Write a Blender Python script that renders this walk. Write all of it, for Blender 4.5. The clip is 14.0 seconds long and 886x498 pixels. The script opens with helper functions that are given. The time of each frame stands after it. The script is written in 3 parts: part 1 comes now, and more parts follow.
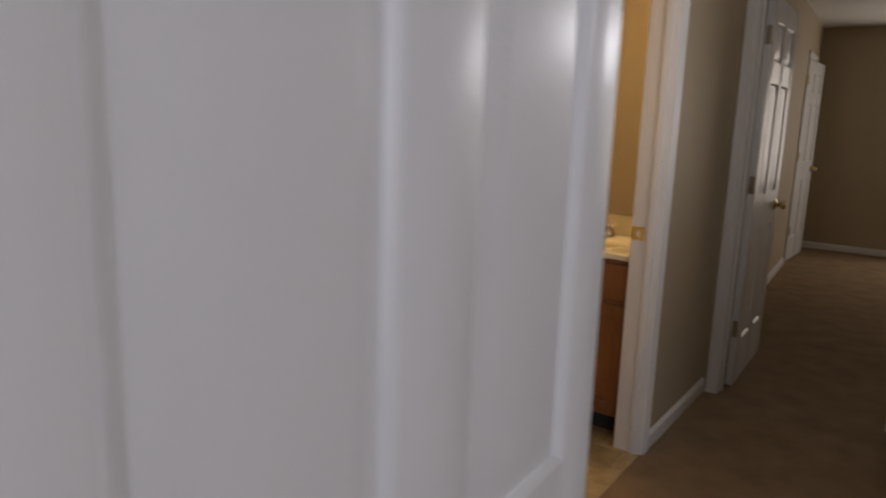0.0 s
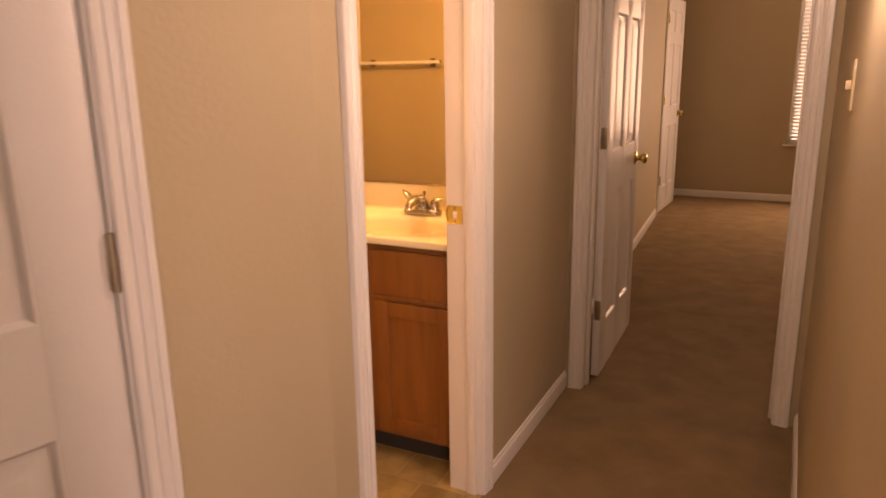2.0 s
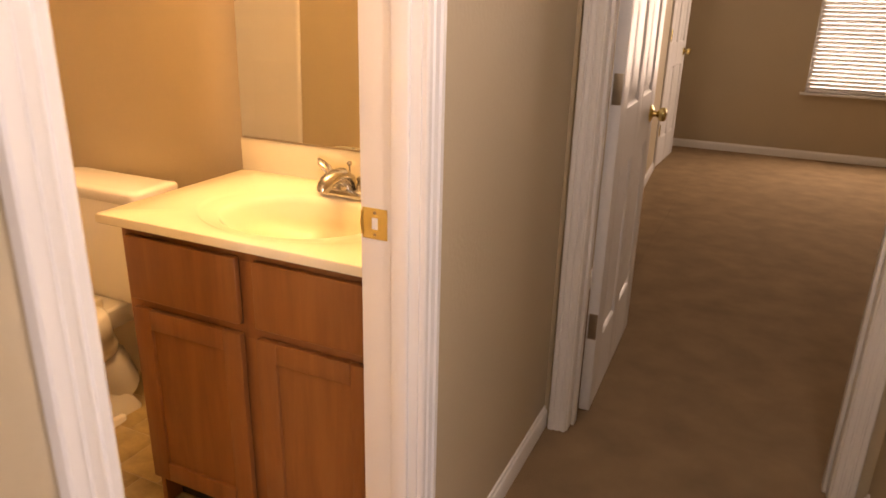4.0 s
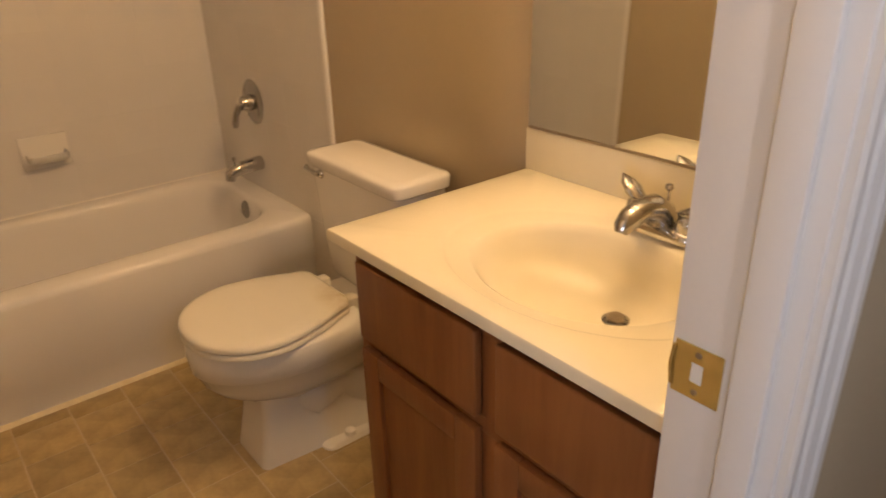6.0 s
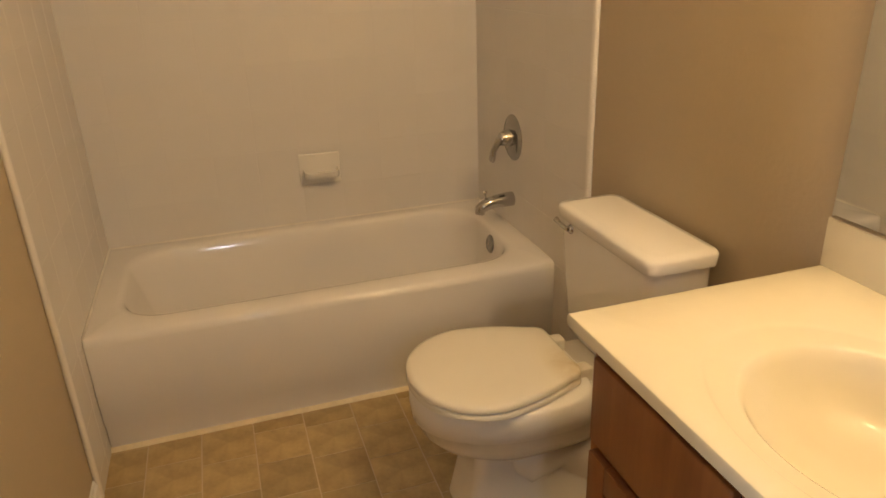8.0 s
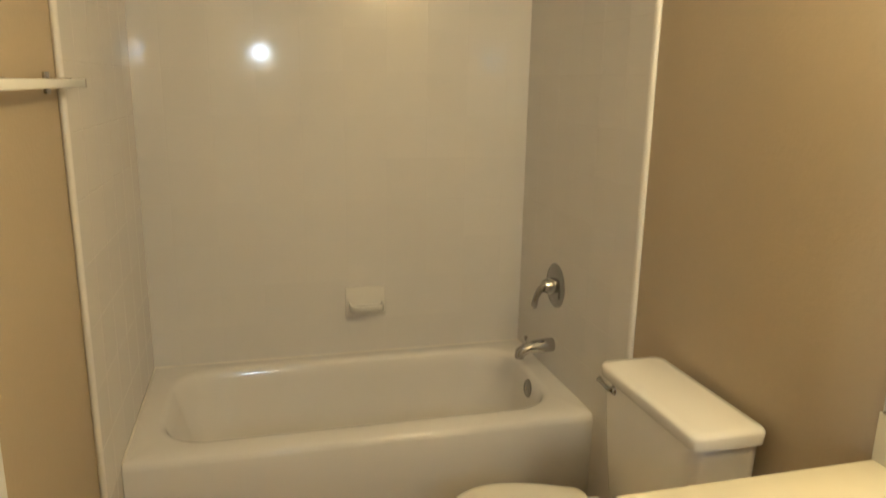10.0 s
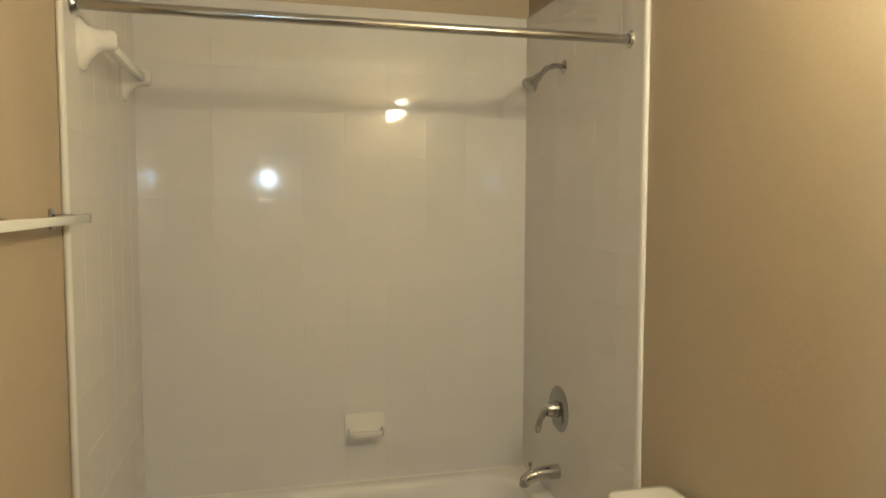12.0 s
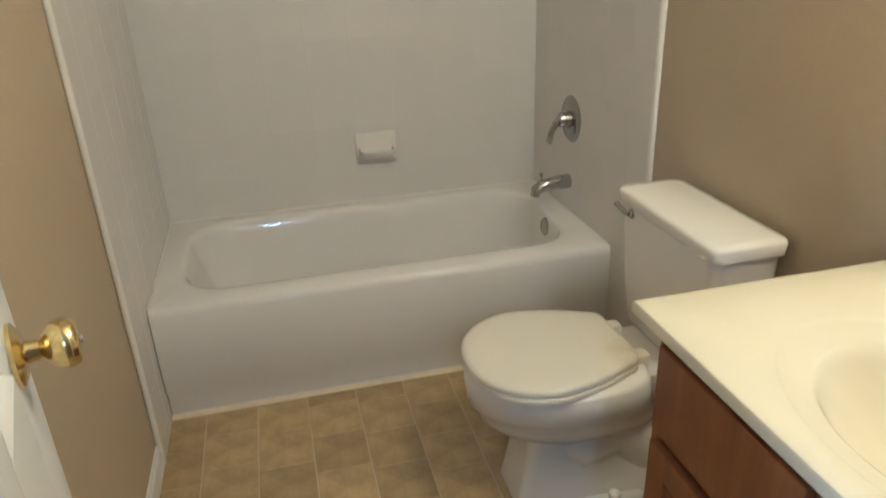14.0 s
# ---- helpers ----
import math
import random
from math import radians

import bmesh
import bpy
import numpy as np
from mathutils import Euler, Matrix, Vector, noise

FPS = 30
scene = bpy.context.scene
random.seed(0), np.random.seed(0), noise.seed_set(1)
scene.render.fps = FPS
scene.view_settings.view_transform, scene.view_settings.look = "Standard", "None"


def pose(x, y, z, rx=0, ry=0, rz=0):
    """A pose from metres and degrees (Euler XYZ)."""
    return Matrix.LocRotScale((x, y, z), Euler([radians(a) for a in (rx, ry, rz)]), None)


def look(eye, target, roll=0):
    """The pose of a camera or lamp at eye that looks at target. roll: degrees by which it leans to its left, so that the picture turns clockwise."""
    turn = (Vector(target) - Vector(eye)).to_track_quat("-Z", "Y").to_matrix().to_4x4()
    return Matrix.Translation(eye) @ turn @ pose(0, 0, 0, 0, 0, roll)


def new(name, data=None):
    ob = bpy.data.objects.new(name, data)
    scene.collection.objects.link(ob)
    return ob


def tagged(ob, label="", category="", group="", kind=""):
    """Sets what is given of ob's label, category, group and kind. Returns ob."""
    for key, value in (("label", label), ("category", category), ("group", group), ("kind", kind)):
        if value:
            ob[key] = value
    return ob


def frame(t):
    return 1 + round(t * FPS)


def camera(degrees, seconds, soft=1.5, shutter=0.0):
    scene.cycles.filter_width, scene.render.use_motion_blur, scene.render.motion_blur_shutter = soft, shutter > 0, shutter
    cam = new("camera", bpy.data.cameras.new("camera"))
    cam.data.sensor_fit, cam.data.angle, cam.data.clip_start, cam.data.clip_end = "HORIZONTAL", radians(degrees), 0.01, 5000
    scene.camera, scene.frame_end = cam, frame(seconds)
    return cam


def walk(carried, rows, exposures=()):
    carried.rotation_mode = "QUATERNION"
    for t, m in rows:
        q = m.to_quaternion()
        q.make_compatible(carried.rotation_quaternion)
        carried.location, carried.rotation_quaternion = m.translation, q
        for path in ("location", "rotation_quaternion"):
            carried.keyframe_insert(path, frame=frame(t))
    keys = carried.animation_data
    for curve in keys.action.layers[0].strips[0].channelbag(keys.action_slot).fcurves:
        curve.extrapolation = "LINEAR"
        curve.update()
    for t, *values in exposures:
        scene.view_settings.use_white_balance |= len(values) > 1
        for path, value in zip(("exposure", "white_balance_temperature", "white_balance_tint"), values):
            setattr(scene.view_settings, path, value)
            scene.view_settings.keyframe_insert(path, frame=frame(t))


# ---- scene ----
cam = camera(64.5, 14.0, soft=1.6, shutter=0.4)
EXPOSURES = [
    (0, -1.62, 7000, 17), (0.5, -1.36, 7500, 22), (1.0, -1.12, 8600, 28), (1.5, -0.74, 13500, 49), (2.2, -0.3, 14700, 50), (4.3, -0.02, 8500, 29), (5.0, -0.25, 7600, 24), (5.5, -0.55, 7000, 22), (6.5, -0.92, 6700, 19),
    (7.7, -0.78, 6400, 14), (9.8, -0.69, 5400, -2), (11.0, -0.65, 5200, -4), (12.5, -0.67, 4700, -3), (14.0, -0.58, 4300, 1),
]
PATH = [
    (0, (-1.829, -0.885, 1.399), (-0.224, 0.245, 1.016), 1.9),
    (0.5, (-1.581, -0.942, 1.376), (0.092, 0.072, 0.962), 1.4),
    (1, (-1.375, -0.94, 1.372), (0.319, 0.031, 0.937), 0.3),
    (1.5, (-1.2, -0.899, 1.379), (0.511, 0.026, 0.913), -0.9),
    (2, (-0.974, -0.82, 1.361), (0.761, 0.049, 0.875), -0.9),
    (2.2, (-0.879, -0.792, 1.348), (0.87, 0.043, 0.855), -0.5),
    (4.3, (0.004, -0.469, 1.322), (1.689, 0.339, 0.61), 1.5),
    (4.5, (0.075, -0.432, 1.324), (1.703, 0.47, 0.591), 1.1),
    (5, (0.208, -0.315, 1.328), (1.695, 0.767, 0.541), 0.4),
    (5.5, (0.284, -0.24, 1.325), (1.63, 1.001, 0.52), 0.2),
    (6, (0.394, -0.197, 1.33), (1.525, 1.227, 0.496), -1.6),
    (6.5, (0.451, -0.167, 1.345), (1.368, 1.395, 0.496), -2.7),
    (7, (0.486, -0.083, 1.333), (1.226, 1.578, 0.5), -3.2),
    (7.5, (0.484, -0.063, 1.376), (1.095, 1.657, 0.559), -3.7),
    (7.7, (0.48, -0.048, 1.377), (1.06, 1.692, 0.579), -3.1),
    (9.8, (0.425, -0.055, 1.480), (0.921, 1.807, 0.947), 0.9),
    (10, (0.421, -0.057, 1.487), (0.919, 1.824, 1.028), 1.0),
    (10.5, (0.406, -0.04, 1.5), (0.932, 1.87, 1.228), 0.6),
    (11, (0.422, -0.051, 1.52), (0.938, 1.877, 1.385), 0.5),
    (11.5, (0.424, -0.045, 1.522), (0.936, 1.886, 1.436), 0.2),
    (12, (0.444, -0.064, 1.515), (0.935, 1.87, 1.379), 0.1),
    (12.5, (0.426, -0.056, 1.491), (0.922, 1.862, 1.218), -0.2),
    (13, (0.427, -0.064, 1.464), (0.895, 1.823, 0.995), -0.7),
    (13.5, (0.434, -0.048, 1.426), (0.877, 1.792, 0.779), -1.6),
    (14, (0.444, -0.035, 1.386), (0.859, 1.74, 0.564), -2.3),
]
walk(cam, [(t, look(eye, target, roll)) for t, eye, target, roll in PATH], EXPOSURES)

# world, large lights
WARM = (1.0, 0.70, 0.36)
COOL = (0.71, 0.81, 1.0)
world = bpy.data.worlds.new("sky")
scene.world = world
world.use_nodes = True
wn = world.node_tree.nodes
sky = wn.new("ShaderNodeTexSky")
sky.sky_type, sky.sun_disc = "NISHITA", False
sky.sun_elevation, sky.sun_rotation = radians(40), radians(120)
world.node_tree.links.new(sky.outputs[0], wn["Background"].inputs[0])
wn["Background"].inputs[1].default_value = 0.1


def lamp(name, kind, m, energy, color, size=0.1, size_y=None):
    data = bpy.data.lights.new(name, kind)
    data.energy, data.color = energy, color
    if kind == "AREA":
        data.size = size
        if size_y:
            data.shape, data.size_y = "RECTANGLE", size_y
    else:
        data.shadow_soft_size = size
    ob = new(name, data)
    ob.matrix_world = m
    return ob


for i in range(3):
    lamp("vanity_bulb", "POINT", pose(1.36, 0.26 + 0.22 * i, 2.14), 24.0, WARM, 0.04)
# two bedroom fill lamps in added, unseen openings; daylight in the far window
lamp("bedroom_fill", "AREA", pose(-4.0, -3.15, 1.5, 0, -90, 0), 145, COOL, 1.2, 1.1)
lamp("bedroom_fill", "AREA", pose(-1.55, -4.28, 1.65, 145, 0, 0), 50, COOL, 1.9, 1.3)
lamp("far_daylight", "AREA", pose(7.05, -1.215, 1.36, 0, 90, 0), 46, (1.0, 0.95, 0.88), 1.4, 0.9)
# added lamp out of view, placed from its glints in tiles and casing
lamp("assumed_hall_lamp", "POINT", pose(0.47, -0.85, 1.70), 12, (0.84, 0.89, 1.0), 0.05)


# materials
def material(name, color, rough=0.5, metal=0.0, vary=0.08, scale=6.0, fine=180.0, bump=0.1, bump_scale=None, coat=0.0, spread=0.0, spec=0.5):
    m = bpy.data.materials.new(name)
    m.use_nodes = True
    n, link = m.node_tree.nodes, m.node_tree.links.new
    b = n["Principled BSDF"]
    co = n.new("ShaderNodeTexCoord")
    a = n.new("ShaderNodeTexNoise")
    a.inputs["Scale"].default_value, a.inputs["Detail"].default_value = scale, 5
    f = n.new("ShaderNodeTexNoise")
    f.inputs["Scale"].default_value, f.inputs["Detail"].default_value = fine, 3
    link(co.outputs["Object"], a.inputs["Vector"])
    link(co.outputs["Object"], f.inputs["Vector"])
    mix = n.new("ShaderNodeMath")
    mix.operation = "MULTIPLY_ADD"
    mix.inputs[1].default_value = 0.35
    link(f.outputs["Fac"], mix.inputs[0])
    link(a.outputs["Fac"], mix.inputs[2])
    ramp = n.new("ShaderNodeMapRange")
    ramp.inputs["From Min"].default_value, ramp.inputs["From Max"].default_value = 0.35, 1.0
    ramp.inputs["To Min"].default_value, ramp.inputs["To Max"].default_value = 1 - vary, 1 + vary
    link(mix.outputs[0], ramp.inputs["Value"])
    hue = n.new("ShaderNodeHueSaturation")
    hue.inputs["Color"].default_value = (*color, 1)
    value = ramp.outputs["Result"]
    if spread:
        info = n.new("ShaderNodeObjectInfo")
        rnd = n.new("ShaderNodeMapRange")
        rnd.inputs["To Min"].default_value, rnd.inputs["To Max"].default_value = 1 - spread, 1 + spread
        link(info.outputs["Random"], rnd.inputs["Value"])
        mul = n.new("ShaderNodeMath")
        mul.operation = "MULTIPLY"
        link(value, mul.inputs[0])
        link(rnd.outputs["Result"], mul.inputs[1])
        value = mul.outputs[0]
    link(value, hue.inputs["Value"])
    link(hue.outputs["Color"], b.inputs["Base Color"])
    b.inputs["Metallic"].default_value = metal
    b.inputs["Specular IOR Level"].default_value = spec
    b.inputs["Coat Weight"].default_value = coat
    b.inputs["Coat Roughness"].default_value = 0.06
    rr = n.new("ShaderNodeMapRange")
    rr.inputs["To Min"].default_value, rr.inputs["To Max"].default_value = max(0.02, rough - 0.06), rough + min(0.06, rough * 0.3)
    link(a.outputs["Fac"], rr.inputs["Value"])
    link(rr.outputs["Result"], b.inputs["Roughness"])
    if bump:
        g = n.new("ShaderNodeTexNoise")
        g.inputs["Scale"].default_value, g.inputs["Detail"].default_value = bump_scale or fine, 4
        link(co.outputs["Object"], g.inputs["Vector"])
        bp = n.new("ShaderNodeBump")
        bp.inputs["Strength"].default_value, bp.inputs["Distance"].default_value = bump, 0.004
        link(g.outputs["Fac"], bp.inputs["Height"])
        link(bp.outputs["Normal"], b.inputs["Normal"])
    return m


def wood(name, dark, light):
    m = bpy.data.materials.new(name)
    m.use_nodes = True
    n, link = m.node_tree.nodes, m.node_tree.links.new
    b = n["Principled BSDF"]
    co, mp = n.new("ShaderNodeTexCoord"), n.new("ShaderNodeMapping")
    mp.inputs["Scale"].default_value = (9, 9, 1.0)
    link(co.outputs["Object"], mp.inputs["Vector"])
    big, fine = n.new("ShaderNodeTexNoise"), n.new("ShaderNodeTexNoise")
    big.inputs["Scale"].default_value, big.inputs["Detail"].default_value, big.inputs["Distortion"].default_value = 1.6, 6, 1.2
    fine.inputs["Scale"].default_value, fine.inputs["Detail"].default_value = 14, 4
    link(mp.outputs["Vector"], big.inputs["Vector"])
    link(mp.outputs["Vector"], fine.inputs["Vector"])
    s = n.new("ShaderNodeMath")
    s.operation = "MULTIPLY_ADD"
    s.inputs[1].default_value = 0.3
    link(fine.outputs["Fac"], s.inputs[0])
    link(big.outputs["Fac"], s.inputs[2])
    ramp = n.new("ShaderNodeValToRGB")
    ramp.color_ramp.elements[0].position, ramp.color_ramp.elements[0].color = 0.42, (*dark, 1)
    ramp.color_ramp.elements[1].position, ramp.color_ramp.elements[1].color = 0.82, (*light, 1)
    link(s.outputs[0], ramp.inputs["Fac"])
    link(ramp.outputs["Color"], b.inputs["Base Color"])
    b.inputs["Roughness"].default_value = 0.42
    bp = n.new("ShaderNodeBump")
    bp.inputs["Strength"].default_value, bp.inputs["Distance"].default_value = 0.12, 0.002
    link(fine.outputs["Fac"], bp.inputs["Height"])
    link(bp.outputs["Normal"], b.inputs["Normal"])
    return m


PAINT = material("beige_wall_paint", (0.468, 0.387, 0.268), 0.62, vary=0.04, scale=2.5, fine=60, bump=0.24, bump_scale=80, spec=0.35)
CEIL = material("ceiling_paint", (0.74, 0.72, 0.68), 0.8, vary=0.03, bump=0.4, bump_scale=70)
TRIM = material("white_semigloss_paint", (0.76, 0.75, 0.73), 0.33, vary=0.03, scale=4, bump=0.02, bump_scale=60)
DOORW = material("white_door_paint", (0.74, 0.74, 0.74), 0.36, vary=0.03, scale=3, bump=0.10, bump_scale=140)
TILE = material("glazed_wall_tile", (0.70, 0.672, 0.635), 0.06, vary=0.02, scale=5, bump=0.012, bump_scale=5, spread=0.012)
GROUT = material("tile_grout", (0.70, 0.670, 0.63), 0.22, vary=0.03, bump=0.05)
ENAMEL = material("white_enamel", (0.77, 0.74, 0.70), 0.11, vary=0.02, scale=3, bump=0.02, bump_scale=8)
CHINA = material("white_vitreous_china", (0.78, 0.75, 0.69), 0.065, vary=0.02, scale=3, bump=0.015, bump_scale=6)
SEATM = material("cream_toilet_seat", (0.72, 0.68, 0.58), 0.08, vary=0.02, scale=3, bump=0.02, bump_scale=12)
# yellow stain by the hinges of the toilet lid
sn, sl = SEATM.node_tree.nodes, SEATM.node_tree.links.new
s_co, s_map, s_grad, s_noise, s_mul, s_mix = sn.new("ShaderNodeTexCoord"), sn.new("ShaderNodeMapping"), sn.new("ShaderNodeTexGradient"), sn.new("ShaderNodeTexNoise"), sn.new("ShaderNodeMath"), sn.new("ShaderNodeMix")
s_map.vector_type = "TEXTURE"
s_map.inputs["Location"].default_value, s_map.inputs["Scale"].default_value = (1.205, 1.27, 0.43), (0.075, 0.11, 0.08)
s_grad.gradient_type, s_noise.inputs["Scale"].default_value = "SPHERICAL", 30
s_mul.operation = "MULTIPLY"
sl(s_co.outputs["Object"], s_map.inputs["Vector"])
sl(s_map.outputs["Vector"], s_grad.inputs["Vector"])
sl(s_co.outputs["Object"], s_noise.inputs["Vector"])
sl(s_grad.outputs["Fac"], s_mul.inputs[0])
sl(s_noise.outputs["Fac"], s_mul.inputs[1])
s_mix.data_type = "RGBA"
s_base = sn["Principled BSDF"].inputs["Base Color"]
sl(s_base.links[0].from_socket, s_mix.inputs[6])
s_mix.inputs[7].default_value = (0.42, 0.29, 0.10, 1)
sl(s_mul.outputs[0], s_mix.inputs["Factor"])
sl(s_mix.outputs[2], s_base)
MARBLE = material("cream_cultured_marble", (0.725, 0.665, 0.50), 0.08, vary=0.025, scale=5, fine=40, bump=0.015, bump_scale=10)
CHROME = material("chrome", (0.48, 0.47, 0.46), 0.13, 1.0, vary=0.03, bump=0.0)
# chrome for the round plates, darkened to carry a dark hall's reflection
DIMCHROME = material("dark_reflection_chrome", (0.36, 0.355, 0.35), 0.22, 1.0, vary=0.05, scale=25, bump=0.0)
BRASS = material("polished_brass", (0.78, 0.63, 0.28), 0.16, 1.0, vary=0.06, scale=20, bump=0.0)
NICKEL = material("dull_hinge_metal", (0.42, 0.36, 0.28), 0.38, 1.0, vary=0.1, scale=30, bump=0.0)
# near-black for the toe kick and for shade painted inside the cabinet
DARK = material("recess_black", (0.02, 0.018, 0.015), 0.8, bump=0.0)
CARPET = material("tan_carpet", (0.285, 0.195, 0.115), 0.95, vary=0.26, scale=6.0, fine=420, bump=1.0, bump_scale=330, spec=0.1)
VINYL = material("tan_vinyl_tile", (0.385, 0.285, 0.135), 0.34, vary=0.34, scale=13, fine=70, bump=0.08, bump_scale=40, spread=0.14)
VGROUT = material("pale_vinyl_joint", (0.52, 0.42, 0.28), 0.5, vary=0.1, bump=0.1)
OAK = wood("reddish_brown_cabinet_wood", (0.175, 0.060, 0.017), (0.245, 0.094, 0.028))
ACRYL = material("clear_acrylic", (0.80, 0.80, 0.76), 0.12, vary=0.02, bump=0.0)
CAULK = material("aged_caulk", (0.70, 0.60, 0.40), 0.5, vary=0.15, scale=20, bump=0.1)
CAULKW = material("white_caulk", (0.74, 0.70, 0.62), 0.4, vary=0.12, scale=12, bump=0.1)
HOLEWHITE = material("bolt_hole_white", (0.75, 0.73, 0.68), 0.35, vary=0.02, bump=0.0)
IVORY = material("ivory_plastic", (0.44, 0.355, 0.23), 0.4, vary=0.02, bump=0.0)
BLIND = material("white_blind_slat", (0.85, 0.85, 0.83), 0.5, vary=0.02, bump=0.0)
MIRROR = bpy.data.materials.new("mirror_silver")
MIRROR.use_nodes = True
mb = MIRROR.node_tree.nodes["Principled BSDF"]
mb.inputs["Base Color"].default_value, mb.inputs["Metallic"].default_value, mb.inputs["Roughness"].default_value = (0.86, 0.88, 0.86, 1), 1.0, 0.02
GLOW = bpy.data.materials.new("lit_bulb_glass")
GLOW.use_nodes = True
gb = GLOW.node_tree.nodes["Principled BSDF"]
gb.inputs["Emission Color"].default_value, gb.inputs["Emission Strength"].default_value = (*WARM, 1), 6.0
COOLGLOW = bpy.data.materials.new("lit_globe_glass")
COOLGLOW.use_nodes = True
gc = COOLGLOW.node_tree.nodes["Principled BSDF"]
gc.inputs["Emission Color"].default_value, gc.inputs["Emission Strength"].default_value = (0.86, 0.93, 1.0, 1), 40.0

SKYGLOW = bpy.data.materials.new("bright_sky")
SKYGLOW.use_nodes = True
gs = SKYGLOW.node_tree.nodes["Principled BSDF"]
gs.inputs["Emission Color"].default_value, gs.inputs["Emission Strength"].default_value = (0.92, 0.96, 1.0, 1), 5.0
GLASS = bpy.data.materials.new("window_glass")
GLASS.use_nodes = True
gg = GLASS.node_tree.nodes["Principled BSDF"]
gg.inputs["Transmission Weight"].default_value, gg.inputs["Roughness"].default_value, gg.inputs["IOR"].default_value = 1.0, 0.0, 1.45


# mesh helpers
def mesh_of(name, bm, mat, smooth=None):
    bmesh.ops.recalc_face_normals(bm, faces=bm.faces)
    if smooth:
        lim = radians(smooth)
        for f in bm.faces:
            f.smooth = True
        for e in bm.edges:
            if len(e.link_faces) != 2 or e.calc_face_angle(0) > lim:
                e.smooth = False
    me = bpy.data.meshes.new(name)
    bm.to_mesh(me)
    bm.free()
    me.materials.append(mat)
    return me


def part(name, bm, mat, parent=None, label="", smooth=40, m=None):
    ob = new(name, mesh_of(name, bm, mat, smooth))
    if parent:
        ob.parent = parent
    if m:
        ob.matrix_local = m
    if label:
        tagged(ob, label)
    return ob


def thing(name, label, category, m=None, group="", kind=""):
    ob = new(name)
    ob.empty_display_size = 0.1
    if m:
        ob.matrix_world = m
    return tagged(ob, label, category, group, kind)


def box(x0, y0, z0, x1, y1, z1, bevel=0.0, bm=None, seg=2):
    bm2 = bmesh.new()
    v = [bm2.verts.new((x, y, z)) for x in (x0, x1) for y in (y0, y1) for z in (z0, z1)]
    for f in ((0, 1, 3, 2), (4, 6, 7, 5), (0, 4, 5, 1), (2, 3, 7, 6), (0, 2, 6, 4), (1, 5, 7, 3)):
        bm2.faces.new([v[i] for i in f])
    if bevel:
        bmesh.ops.bevel(bm2, geom=bm2.edges[:], offset=bevel, segments=seg, profile=0.5, affect="EDGES")
    return merge(bm, bm2)


def merge(bm, other):
    if bm is None:
        return other
    me = bpy.data.meshes.new("join")
    other.to_mesh(me)
    other.free()
    bm.from_mesh(me)
    bpy.data.meshes.remove(me)
    return bm


def loft(loops, cap_start=False, cap_end=False, closed=True, bm=None):
    bm2 = bmesh.new()
    rings = [[bm2.verts.new(p) for p in loop] for loop in loops]
    n = len(rings[0])
    for a, b in zip(rings, rings[1:]):
        for i in range(n if closed else n - 1):
            j = (i + 1) % n
            bm2.faces.new((a[i], a[j], b[j], b[i]))
    if cap_start:
        bm2.faces.new(rings[0])
    if cap_end:
        bm2.faces.new(rings[-1])
    return merge(bm, bm2)


def lathe(profile, n=24, m=None, bm=None):
    """profile: (radius, height) pairs about the z axis."""
    loops = [[(r * math.cos(2 * math.pi * i / n), r * math.sin(2 * math.pi * i / n), z) for i in range(n)] for r, z in profile]
    bm2 = loft(loops, True, True)
    if m:
        bmesh.ops.transform(bm2, matrix=m, verts=bm2.verts)
    return merge(bm, bm2)


def tube(points, radii, n=14, flat=1.0, bm=None):
    pts = [Vector(p) for p in points]
    if not isinstance(radii, (list, tuple)):
        radii = [radii] * len(pts)
    loops, side = [], None
    for i, p in enumerate(pts):
        d = (pts[min(i + 1, len(pts) - 1)] - pts[max(i - 1, 0)]).normalized()
        if side is None:
            side = d.orthogonal().normalized() if abs(d.z) > 0.9 else d.cross(Vector((0, 0, 1))).normalized()
        side = (side - d * side.dot(d)).normalized()
        up = side.cross(d)
        loops.append([p + radii[i] * (side * math.cos(2 * math.pi * k / n) + up * flat * math.sin(2 * math.pi * k / n)) for k in range(n)])
    return loft(loops, True, True, bm=bm)


def rounded(cx, cy, hx, hy, r, z, n=10):
    out = []
    for sx, sy, a0 in ((1, 1, 0), (-1, 1, 90), (-1, -1, 180), (1, -1, 270)):
        for k in range(n):
            a = radians(a0 + 90 * k / (n - 1))
            out.append((cx + sx * (hx - r) + r * math.cos(a), cy + sy * (hy - r) + r * math.sin(a), z))
    return out


def slab(name, x0, y0, z0, x1, y1, z1, mat, label, kind_cat, bevel=0.0):
    ob = new(name, mesh_of(name, box(x0, y0, z0, x1, y1, z1, bevel), mat, 40 if bevel else None))
    return tagged(ob, label, kind_cat, kind="structure")


def wall_with_hole(length, height, thick, holes, bm=None):
    """A wall along +x from 0, thickness towards +y; holes are (x0, x1, z0, z1)."""
    edges = [0.0]
    for x0, x1, z0, z1 in sorted(holes):
        bm = box(edges[-1], 0, 0, x0, thick, height, 0, bm)
        if z0 > 0:
            bm = box(x0, 0, 0, x1, thick, z0, 0, bm)
        if z1 < height:
            bm = box(x0, 0, z1, x1, thick, height, 0, bm)
        edges.append(x1)
    return box(edges[-1], 0, 0, length, thick, height, 0, bm)


def along(x, y, deg):
    return pose(x, y, 0, 0, 0, deg)

# structure
H = 2.44
W = 1.50
YB = 2.67
T = 0.115


